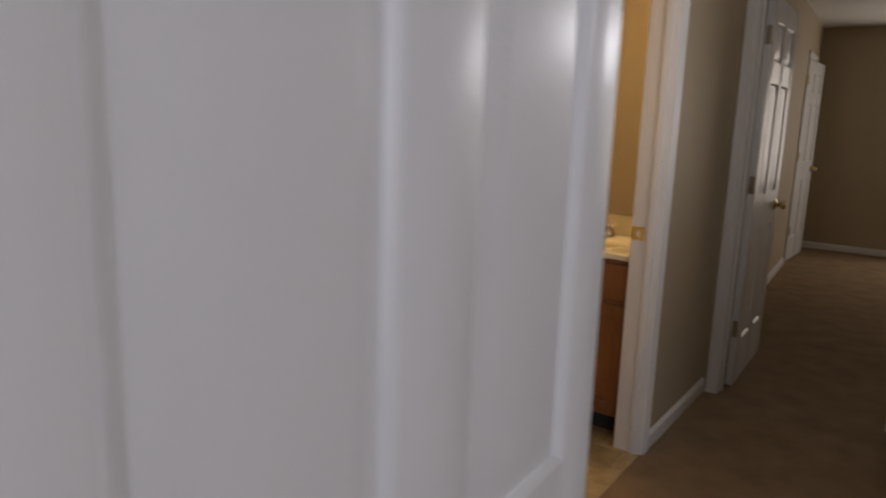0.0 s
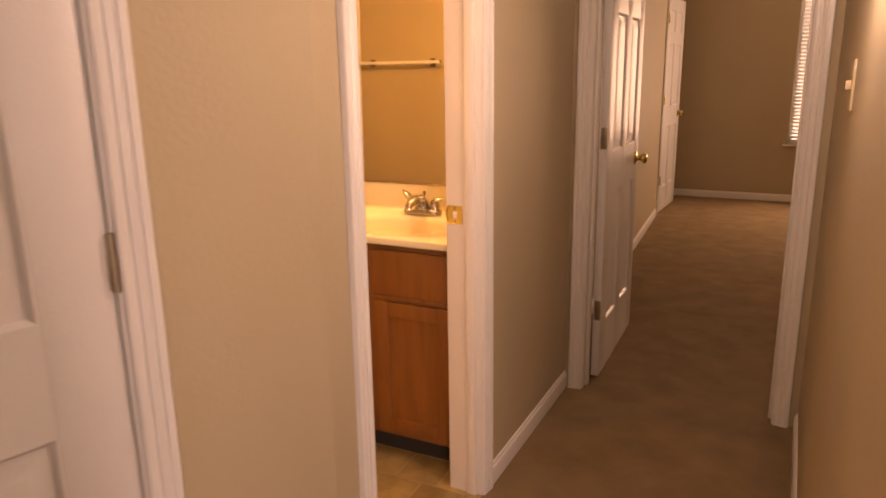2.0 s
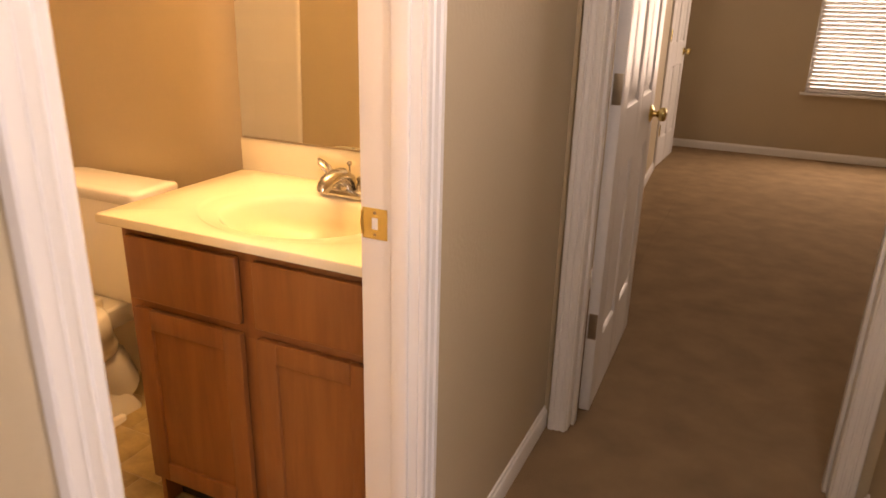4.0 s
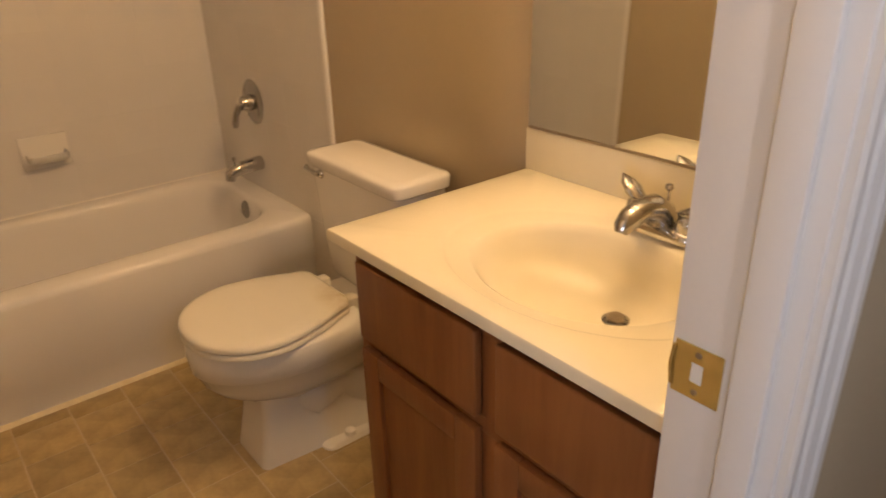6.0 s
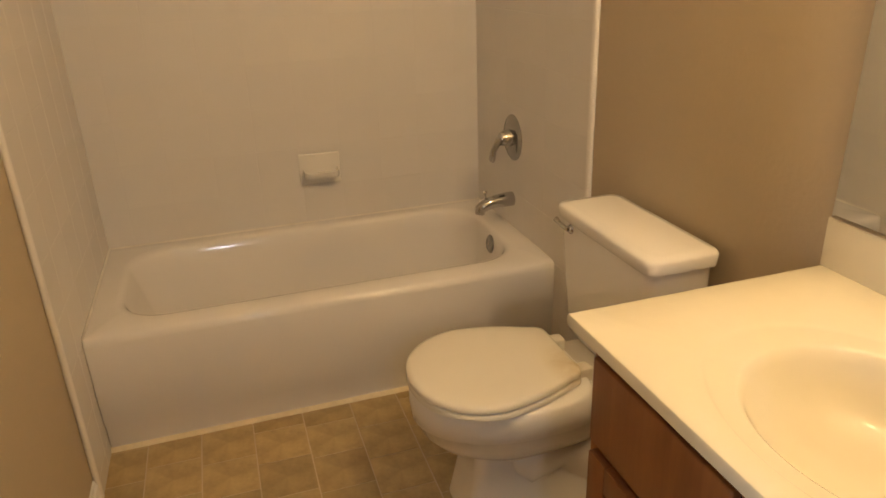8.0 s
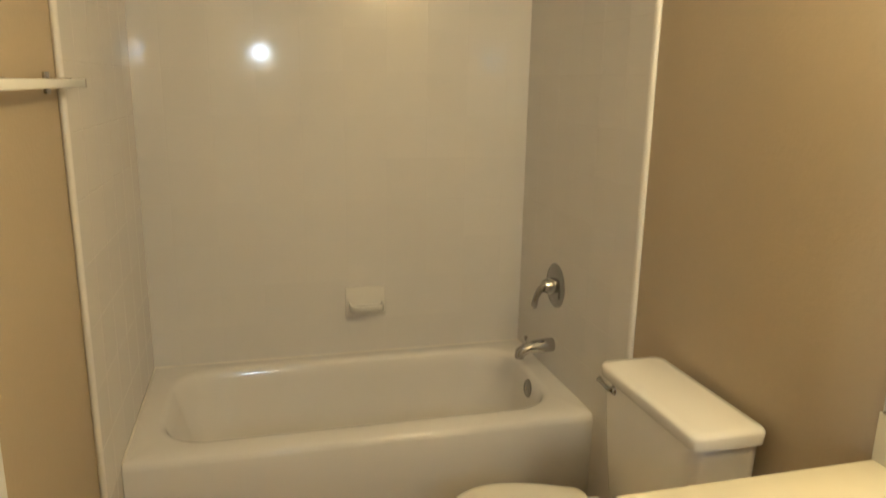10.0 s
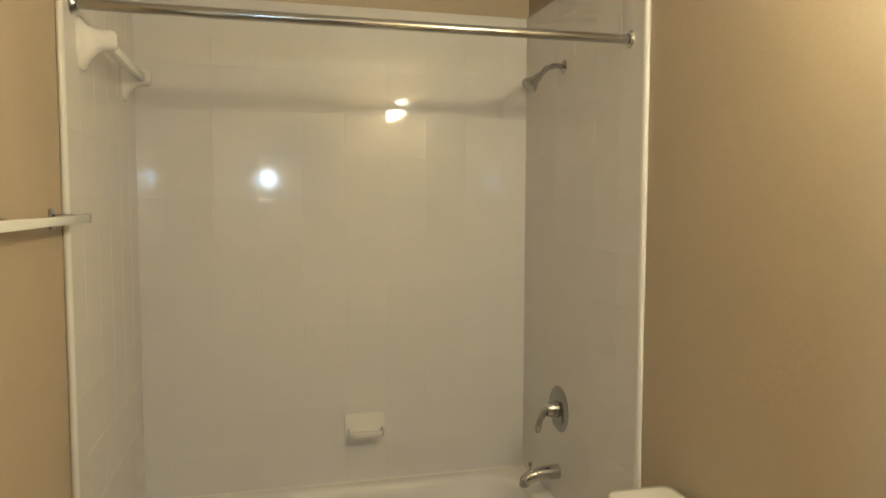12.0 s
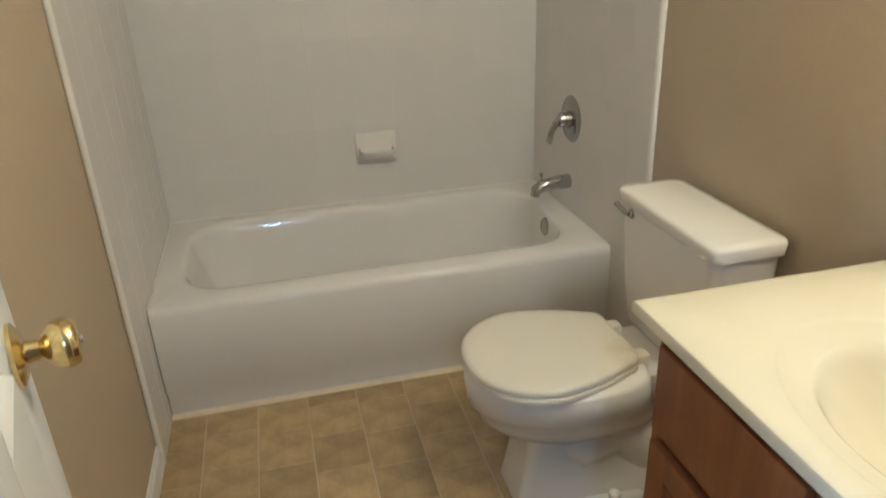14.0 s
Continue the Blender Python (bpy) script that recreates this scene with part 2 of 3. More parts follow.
def wall(name, x, y, deg, length, holes, label, height=H, thick=T):
    ob = new(name, mesh_of(name, wall_with_hole(length, height, thick, holes), PAINT))
    ob.matrix_world = along(x, y, deg)
    return tagged(ob, label, "wall", kind="structure")


CX, CA = 0.13, 165
wall("wall_bath_door", CX, 0.0, 0, 1.72, [(0.132, 0.808, 0, 2.048)], "beige painted wall with the white bathroom doorway")
wall("wall_bath_plumbing", W, 0.115, 90, YB + T - 0.115, [], "beige textured wall behind the vanity and toilet", thick=-T)
wall("wall_bath_left", -0.012, 0.115, 90, YB + T - 0.115, [], "beige textured bathroom wall with a towel bar", thick=0.028)
wall("wall_bath_back", -0.012, YB + 0.008, 0, W + 0.012, [], "bathroom end wall behind the bathtub tiles")
# corner at the vestibule: the wall turns by 15 degrees
wall("wall_closet", CX, 0.0, CA, 2.5, [(0.389, 1.032, 0, 2.048)], "angled beige wall with a white closet door", thick=-0.085)
wall("wall_hall_end", 1.85, 0.0, -90, 0.93, [(0.064, 0.858, 0, 2.048)], "hall end wall almost filled by a white doorway", thick=T)
wall("wall_hall_right", -0.35, -0.93, 0, 2.315, [], "beige hall wall with a light switch", thick=-T)
# bedroom doorway, set at an angle
BX, BY, BD = -0.30, -0.945, 160
wall("wall_bedroom_door", BX, BY, BD, 2.12, [(0.037, 1.492, 0, 2.048)], "angled beige wall with the bedroom doorway", thick=T)
wall("wall_vestibule_side", -2.25, -0.18, 90, 1.32, [], "beige vestibule side wall")
wall("wall_bedroom_north", -4.1, -0.12, 0, 1.87, [], "beige bedroom wall")
# two unseen walls, their openings added for the bedroom fill lamps
wall("wall_bedroom_opening", -4.1, -4.4, 90, 4.28, [(0.7, 1.8, 0.9, 2.1)], "unseen beige bedroom wall with an opening for a fill lamp")
wall("wall_bedroom_south", -4.1, -4.4, 0, 3.68, [(1.6, 3.5, 1.0, 2.3)], "unseen beige bedroom wall with an opening for a fill lamp", thick=-T)
wall("wall_bedroom_east", -0.42, -4.4, 90, 3.365, [], "beige bedroom wall beside the hall", thick=-T)
# far room
FLY, FLA = 0.095, 3.3
wall("wall_far_left", 1.965, FLY, FLA, 5.17, [(3.972, 4.752, 0, 2.048)], "beige wall of the far room with a closed door")
wall("wall_far_window", 7.12, 0.50, -90, 3.7, [(1.25, 2.18, 0.60, 2.1)], "beige far wall with a window", thick=T)
wall("wall_far_right", 1.965, -3.1, 0, 5.155, [], "beige wall of the far room", thick=-T)
wall("wall_far_near", 1.965, -3.1, 90, 2.17, [], "beige wall of the far room", thick=T)

slab("floor_carpet", -4.2, -4.5, -0.06, 7.2, 0.0, 0.0, CARPET, "worn tan cut-pile carpet in the hall", "floor")
slab("floor_carpet_far", 1.85, 0.002, -0.06, 7.2, 0.6, 0.0, CARPET, "tan cut-pile carpet in the far room", "floor")
slab("floor_carpet_vestibule", -2.4, 0.002, -0.06, 0.06, 1.2, -0.001, CARPET, "tan cut-pile carpet in the vestibule", "floor")
slab("ceiling", -4.3, -4.6, H, 7.2, 3.0, H + 0.1, CEIL, "white textured ceiling", "ceiling")

# profile of door casings: (distance from the opening, depth from the wall)
CASING = ((0.0, 0.0), (0.0, 0.009), (0.004, 0.012), (0.014, 0.012), (0.016, 0.0095), (0.021, 0.0095), (0.023, 0.013), (0.034, 0.0155), (0.036, 0.0125), (0.040, 0.0125), (0.042, 0.017), (0.054, 0.017), (0.057, 0.014), (0.057, 0.0))
BASE = ((0.0, 0.0), (0.012, 0.0), (0.012, 0.052), (0.010, 0.060), (0.006, 0.064), (0.005, 0.072), (0.0, 0.075))


def doorway(name, m, width, height=2.03, thick=T, label="white moulded door frame", sides=(1, 1, 1, 1), stop=0.0):
    """Jamb and casings of an opening along +x from 0 to width; the wall runs from y=0 to thick. sides: casing left and right in front, left and right behind."""
    root = thing(name, label, "door frame", m, kind="structure")
    j = 0.018
    part("jamb_hinge_side", box(-j, -0.001, 0, 0, thick + 0.001, height, 0.002), TRIM, root)
    part("jamb_strike_side", box(width, -0.001, 0, width + j, thick + 0.001, height, 0.002), TRIM, root)
    part("head_jamb", box(-j, -0.001, height, width + j, thick + 0.001, height + j, 0.002), TRIM, root)
    if stop:
        s0, s1 = stop
        part("door_stop", box(0, s0, 0, 0.011, s1, height, 0.003), TRIM, root)
        part("door_stop", box(width - 0.011, s0, 0, width, s1, height, 0.003), TRIM, root)
        part("door_stop", box(0.011, s0, height - 0.011, width - 0.011, s1, height, 0.003), TRIM, root)
    for k, (face, sign) in enumerate(((0.0, -1), (thick, 1))):
        if sides[2 * k]:
            part("casing", loft([[(-0.005 - a, face + sign * d, z) for a, d in CASING] for z in (0, height + 0.005)], True, True), TRIM, root, smooth=25)
        if sides[2 * k + 1]:
            part("casing", loft([[(width + 0.005 + a, face + sign * d, z) for a, d in CASING] for z in (0, height + 0.005)], True, True), TRIM, root, smooth=25)
        if sides[2 * k] or sides[2 * k + 1]:
            part("head_casing", loft([[(x, face + sign * d, height + 0.005 + a) for a, d in CASING] for x in (-0.062, width + 0.062)], True, True), TRIM, root, smooth=25)
    return root


def baseboard(x, y, deg, length):
    """Along +x from the place, standing off towards -y."""
    bm = loft([[(s, -d, z) for d, z in BASE] for s in (0, length)], True, True)
    ob = new("baseboard", mesh_of("baseboard", bm, TRIM, 30))
    ob.matrix_world = along(x, y, deg)
    return tagged(ob, "white moulded baseboard along the wall", "baseboard", kind="structure")


def far_at(u, v, turn=0.0):
    """A place on the far room's long wall, u along it and v into it."""
    return along(1.965, FLY, FLA) @ pose(u, v, 0, 0, 0, turn)


def along_closet(u, v=0.0):
    """A place on the closet wall, u from its corner and v out of the wall."""
    return along(CX, 0.0, CA) @ pose(u, v, 0)


doorway("door_frame_bath", along(0.280, 0, 0), 0.640, stop=(0.016, 0.050), sides=(1, 1, 1, 0))
doorway("door_frame_closet", along_closet(1.014) @ pose(0, 0, 0, 0, 0, 180), 0.607, thick=0.085, sides=(1, 1, 0, 0))
doorway("door_frame_hall_end", along(1.85, -0.082, -90), 0.756, stop=(0.04, 0.075), sides=(1, 1, 1, 1))
doorway("door_frame_bedroom", along(BX + 0.055 * math.cos(radians(BD)), BY + 0.055 * math.sin(radians(BD)), BD), 1.419, stop=(0.04, 0.07))
doorway("door_frame_far", far_at(3.99, 0), 0.744, sides=(1, 1, 0, 0))
baseboard(0.982, 0, 0, 0.868)
baseboard(CX, 0, 0, 0.075)
baseboard(1.83, -0.93, 180, 2.10)
baseboard(CX + 0.335 * math.cos(radians(CA)), 0.335 * math.sin(radians(CA)), CA - 180, 0.33)
baseboard(1.985, 0.096, FLA, 3.88)
baseboard(6.77, FLY + 4.805 * math.sin(radians(FLA)), FLA, 0.35)
baseboard(7.12, 0.37, -90, 3.4)
baseboard(-0.012, 0.18, 90, 1.55)


# doors
def panel_door(name, label, m, width, knob_side="free", hinge_faces=(), knob_mat=BRASS, height=2.01, hinge_mat=NICKEL, knob_z=0.93, knobs=True, st=0.112):
    """Hinged at x=0, leaf along +x, thickness centred on y=0. hinge_faces: (side of y, heights)."""
    root = thing(name, label, "door", m, group="white panelled doors")
    t, mid = 0.0175, 0.10
    pw = (width - 2 * st - mid) / 2
    cols = ((st, st + pw), (st + pw + mid, width - st))
    rows = ((0.245, 0.835), (1.012, 1.60), (1.70, 1.90))
    z0 = 0.012
    bm = box(0, -t, z0, st, t, height, 0.0015)
    bm = box(width - st, -t, z0, width, t, height, 0.0015, bm)
    bm = box(st + pw, -t, z0, st + pw + mid, t, height, 0.0015, bm)
    edges = [z0] + [z for r in rows for z in r] + [height]
    for a, b in zip(edges[::2], edges[1::2]):
        for c0, c1 in cols:
            bm = box(c0, -t, a, c1, t, b, 0.0, bm)
    part("leaf_frame", bm, DOORW, root)
    for c0, c1 in cols:
        for r0, r1 in rows:
            cx, cz, hx, hz = (c0 + c1) / 2, (r0 + r1) / 2, (c1 - c0) / 2, (r1 - r0) / 2
            steps = ((0, t), (0.004, t), (0.008, t - 0.003), (0.013, t - 0.010), (0.021, t - 0.010), (0.046, t - 0.002), (0.05, t - 0.0015))
            loops = []
            for s in (1, -1):
                seq = [[(cx + sx * (hx - i), s * d, cz + sz * (hz - i)) for sx, sz in ((1, 1), (-1, 1), (-1, -1), (1, -1))] for i, d in steps]
                loops += seq[::-1] if s == 1 else seq
            part("panel", loft(loops, True, True), DOORW, root, smooth=20)
    if knobs:
        kx = width - 0.088
        for s in (1, -1):
            prof = ((0.0, 0), (0.033, 0), (0.033, 0.004), (0.024, 0.009), (0.012, 0.012), (0.0095, 0.024), (0.014, 0.028), (0.0235, 0.036), (0.0265, 0.047), (0.0235, 0.056), (0.020, 0.059), (0.0, 0.0595))
            k = part("knob", lathe(prof, 28, pose(kx, s * (t + 0.0005), knob_z, -90 * s)), knob_mat, root, "round polished brass knob")
            part("key_button", lathe(((0.0, 0.0), (0.005, 0), (0.005, 0.004), (0, 0.0045)), 12, pose(kx, s * (t + 0.0595), knob_z, -90 * s)), NICKEL, k)
    for side, zs in hinge_faces:
        for z in zs:
            if side == 0:
                part("hinge", box(-0.0025, -t + 0.002, z - 0.045, -0.0002, t - 0.006, z + 0.045, 0.0008), hinge_mat, root, "tarnished metal hinge leaf")
                continue
            h = part("hinge", box(-0.004, side * (t - 0.004), z - 0.045, 0.006, side * (t + 0.0012), z + 0.045, 0.001), hinge_mat, root, "tarnished metal hinge")
            part("knuckle", lathe(((0, -0.047), (0.0062, -0.047), (0.0062, 0.047), (0, 0.047)), 12, pose(-0.002, side * (t + 0.005), z)), hinge_mat, h)
    return root


HZ = (0.325, 1.085, 1.82)
# bathroom door, open inwards beside the wall
panel_door("bathroom_door", "open white panelled bathroom door with brass knob", along(0.285, 0.117, 105.0), 0.624, hinge_faces=((1, HZ),), knob_z=1.022)
# closet door, shut, hinged on the side of the bathroom
panel_door("closet_door", "closed white panelled closet door with tarnished hinges", along_closet(0.411, -0.020), 0.597, hinge_faces=((1, HZ),))
# bedroom door
panel_door("bedroom_door", "half-open white panelled bedroom door lit by daylight", along(-1.766, -0.594, 3), 0.706, hinge_faces=(), knobs=False, st=0.082)
# door of the hall end, open into the far room
panel_door("hall_door", "open white panelled door at the hall end", along(1.982, -0.101, 1.5), 0.748, hinge_faces=((0, HZ),))
panel_door("far_door", "closed white panelled door of the far room", far_at(3.993, 0.005, -6), 0.74, hinge_faces=((-1, HZ),), hinge_mat=BRASS)


# bathroom
def bathtub():
    root = thing("bathtub", "white enamelled bathtub with plain apron", "bathtub")
    x0, x1, y1 = 0.002, W - 0.006, YB
    loops = []
    for z, yf in ((0.0, 1.957), (0.012, 1.955), (0.092, 1.950), (0.112, 1.938), (0.374, 1.933), (0.392, 1.937), (0.4002, 1.948)):
        cy, hy = (yf + y1) / 2, (y1 - yf) / 2
        loops.append(rounded((x0 + x1) / 2, cy, (x1 - x0) / 2, hy, 0.004, z, 14))
    ax, ay = 0.745, 2.318
    for hx, hy, r, z, dx in ((0.675, 0.300, 0.16, 0.402, 0.0), (0.662, 0.287, 0.16, 0.398, 0.0), (0.652, 0.277, 0.16, 0.385, 0.0), (0.640, 0.268, 0.16, 0.33, 0.005), (0.612, 0.250, 0.16, 0.20, 0.02), (0.575, 0.230, 0.16, 0.11, 0.035), (0.53, 0.20, 0.15, 0.075, 0.05), (0.45, 0.15, 0.14, 0.066, 0.06), (0.2, 0.06, 0.05, 0.062, 0.10)):
        loops.append(rounded(ax + dx, ay, hx, hy, r, z, 14))
    part("tub_body", loft(loops, True, True), ENAMEL, root, smooth=50)
    o = part("overflow_plate", lathe(((0, 0), (0.036, 0), (0.036, 0.003), (0.030, 0.008), (0, 0.010)), 24, pose(1.394, 2.292, 0.345, 0, -83)), DIMCHROME, root, "round chrome overflow plate")
    part("screw", lathe(((0, 0), (0.005, 0), (0.004, 0.003), (0, 0.003)), 10, pose(1.384, 2.292, 0.346, 0, -83)), NICKEL, o)
    part("drain", lathe(((0, 0), (0.03, 0), (0.026, 0.004), (0, 0.002)), 20, pose(1.22, 2.32, 0.064)), CHROME, root)
    bm = loft([[(x, 1.958 - d, z) for d, z in ((0, 0), (0.014, 0), (0.011, 0.008), (0.004, 0.014), (0, 0.015))] for x in (0.0, W)], True, True)
    part("caulk_bead", bm, CAULK, root, "yellowed caulk along the floor")
    for nm, pts in (("caulk_line", [(0.004, YB - 0.009), (W - 0.012, YB - 0.009)]), ("caulk_line", [(W - 0.0105, 1.94), (W - 0.0105, YB - 0.009)]), ("caulk_line", [(0.003, 1.94), (0.003, YB - 0.009)])):
        (xa, ya), (xb, yb) = pts
        n = 14
        path = [(xa + (xb - xa) * k / n, ya + (yb - ya) * k / n, 0.4015) for k in range(n + 1)]
        part(nm, tube(path, [0.0035 + 0.0012 * random.random() for k in range(n + 1)], 8), CAULKW, root, "white caulk bead")
    return root


bathtub()


def spout():
    root = thing("tub_spout", "chrome tub spout with diverter knob on tiled wall", "tub spout")
    y, z = 2.297, 0.512
    part("spout_body", tube([(W - 0.008, y, z + 0.004), (W - 0.03, y, z + 0.004), (W - 0.09, y, z), (W - 0.125, y, z - 0.006), (W - 0.145, y, z - 0.02), (W - 0.148, y, z - 0.04)], [0.027, 0.0275, 0.025, 0.024, 0.022, 0.018], 20), CHROME, root)
    part("diverter_knob", lathe(((0, 0), (0.004, 0), (0.004, 0.018), (0.008, 0.024), (0.007, 0.031), (0, 0.033)), 14, pose(W - 0.125, y, z + 0.016)), CHROME, root)
    return root


def valve():
    root = thing("shower_valve", "chrome shower valve with lever on tiled wall", "shower valve")
    y, z = 2.297, 0.752
    part("escutcheon", lathe(((0, 0), (0.088, 0), (0.088, 0.004), (0.078, 0.011), (0.045, 0.016), (0, 0.016)), 36, pose(W - 0.008, y, z, 0, -90)), DIMCHROME, root)
    part("valve_stem", lathe(((0, 0), (0.031, 0), (0.028, 0.03), (0.024, 0.042), (0, 0.046)), 24, pose(W - 0.022, y, z, 0, -90)), CHROME, root)
    part("lever", tube([(W - 0.055, y, z), (W - 0.072, y + 0.006, z - 0.012), (W - 0.086, y + 0.012, z - 0.045), (W - 0.090, y + 0.016, z - 0.078), (W - 0.089, y + 0.017, z - 0.088)], [0.014, 0.014, 0.012, 0.013, 0.008], 14), CHROME, root)
    return root


def shower():
    root = thing("wall_shower", "chrome shower head on a bent arm", "shower head")
    y, z = 2.295, 1.994
    part("flange", lathe(((0, 0), (0.029, 0), (0.027, 0.006), (0.012, 0.013), (0, 0.013)), 24, pose(W - 0.008, y, z, 0, -90)), CHROME, root)
    part("arm", tube([(W - 0.012, y, z), (W - 0.05, y, z + 0.002), (W - 0.078, y, z - 0.008), (W - 0.105, y, z - 0.035)], 0.0095, 12), CHROME, root)
    d = Vector((-0.72, 0.0, -0.69)).normalized()
    p = Vector((W - 0.103, y, z - 0.033))
    part("nozzle", tube([p, p + d * 0.014, p + d * 0.024, p + d * 0.05, p + d * 0.062, p + d * 0.066], [0.011, 0.015, 0.014, 0.029, 0.031, 0.026], 20), CHROME, root)
    return root


spout()
valve()
shower()


def rod():
    root = thing("shower_rod", "bare chrome shower curtain rod across the tub", "shower rod")
    y, z = 1.824, 1.987
    part("rod", tube([(0.004, y, z), (0.6, y, z - 0.002), (1.0, y, z - 0.002), (W - 0.010, y, z)], 0.0135, 18), CHROME, root)
    part("flange", lathe(((0, 0), (0.026, 0), (0.026, 0.005), (0.019, 0.014), (0, 0.014)), 22, pose(0.0, y, z, 0, 90)), CHROME, root)
    part("flange", lathe(((0, 0), (0.026, 0), (0.026, 0.005), (0.019, 0.014), (0, 0.014)), 22, pose(W - 0.008, y, z, 0, -90)), CHROME, root)


rod()


def soap_dish():
    root = thing("soap_dish", "white ceramic soap dish set in the tiled wall", "soap dish")
    x0, x1, z0, z1, y = 0.737, 0.898, 0.560, 0.682, YB - 0.008
    part("back_plate", box(x0, y - 0.010, z0, x1, y + 0.002, z1, 0.004), CHINA, root)
    cx, hx = (x0 + x1) / 2, (x1 - x0) / 2 - 0.014
    loops = []
    for z, d, k in ((0.592, 0.020, 0.86), (0.588, 0.040, 0.92), (0.594, 0.062, 0.98), (0.610, 0.074, 1.0), (0.622, 0.076, 1.0), (0.623, 0.070, 0.97), (0.610, 0.055, 0.9), (0.606, 0.012, 0.88)):
        loops.append([(cx + hx * k * s, y - 0.006 - d * f, z) for s, f in ((-1, 0), (-1, 0.75), (-0.85, 0.95), (-0.5, 1), (0.5, 1), (0.85, 0.95), (1, 0.75), (1, 0))])
    part("tray", loft(loops, True, True), CHINA, root)


soap_dish()


def corner_shelf():
    root = thing("shower_bar", "cloudy plastic bar between white ceramic brackets on tiles", "grab bar")
    zc = 1.908
    for y in (1.905, 2.455):
        loops = [[(x, y + hy * math.cos(a) * abs(math.cos(a)) ** -0.35, zc + dz + hz * math.sin(a) * abs(math.sin(a) + 1e-9) ** -0.35) for a in (2 * math.pi * (k + 0.5) / 28 for k in range(28))]
                 for x, hy, hz, dz in ((0.0, 0.046, 0.066, 0.0), (0.006, 0.046, 0.066, 0.0), (0.011, 0.041, 0.060, 0.0), (0.022, 0.030, 0.043, 0.004), (0.040, 0.023, 0.030, 0.009), (0.056, 0.022, 0.026, 0.012), (0.072, 0.024, 0.026, 0.013), (0.083, 0.021, 0.022, 0.013), (0.088, 0.012, 0.013, 0.013))]
        part("bracket", loft(loops, True, True), CHINA, root, smooth=60)
    part("bar", box(0.046, 1.915, zc - 0.004, 0.070, 2.52, zc + 0.022, 0.004, seg=3), ACRYL, root, "cloudy plastic bar")
    part("end_cap", box(0.045, 2.5203, zc - 0.005, 0.071, 2.523, zc + 0.023, 0.001), CHROME, root)


corner_shelf()


def towel_bar(m, length):
    root = thing("towel_bar", "clear acrylic towel bar on chrome posts", "towel bar", m)
    for s in (0.0, length):
        p = part("post", box(s - 0.010, 0.0, -0.011, s + 0.010, 0.052, 0.011, 0.002), CHROME, root)
        part("wall_plate", box(s - 0.017, 0.0, -0.023, s + 0.017, 0.007, 0.023, 0.002), CHROME, p)
    part("bar", box(-0.075, 0.046, -0.009, length + 0.075, 0.064, 0.009, 0.002), ACRYL, root)
    part("end_cap", box(length + 0.075, 0.045, -0.010, length + 0.080, 0.065, 0.010, 0.001), CHROME, root)
    part("end_cap", box(-0.080, 0.045, -0.010, -0.075, 0.065, 0.010, 0.001), CHROME, root)


towel_bar(pose(-0.012, 1.642, 1.474, 0, 0, -90), 0.43)


def egg(cx, cy, front, back, half, z, n=48, square=2.0, rear=3.6):
    """Seat outline: front reaches towards -x."""
    out = []
    for k in range(n):
        a = 2 * math.pi * k / n
        c, s = math.cos(a), math.sin(a)
        if c > 0:
            e = 2 / rear
            out.append((cx + back * abs(c) ** e, cy + half * math.copysign(abs(s) ** e, s), z))
        else:
            e = 2 / square
            out.append((cx - front * abs(c) ** e, cy + half * math.copysign(abs(s) ** e, s), z))
    return out


def seat_outline(x0, x1, cy, half, rear, z, n=28, corner=0.035):
    """Rounded in front at x0, widest at two fifths, tapering to a straight back of half width rear at x1."""
    xm = x0 + 0.45 * (x1 - x0)
    side = []
    for k in range(n + 1):
        a = math.pi / 2 * k / n
        side.append((xm - (xm - x0) * math.cos(a), half * math.sin(a) ** 0.93))
    for k in range(1, n + 1):
        u = k / n
        side.append((xm + (x1 - corner - xm) * u, half - (half - rear) * (0.35 * u + 0.65 * u * u)))
    for k in range(1, 7):
        a = math.pi / 2 * k / 6
        side.append((x1 - corner + corner * math.sin(a), rear - corner * 1.1 * (1 - math.cos(a))))
    return [(x, cy + y, z) for x, y in side] + [(x, cy - y, z) for x, y in side[::-1] if y > 1e-6]


def pedestal_outline(xf, xb, cy, front, back, r, z, n=6):
    """A foot with flat sides: narrow front at xf, wider back at xb, corners rounded by r."""
    out = []
    for px, py, a0 in ((xb - r, back - r, 0), (xf + r, front - r, 90), (xf + r, -front + r, 180), (xb - r, -back + r, 270)):
        for k in range(n):
            a = radians(a0 + 90 * k / (n - 1))
            out.append((px + r * math.cos(a), cy + py + r * math.sin(a), z))
    return out


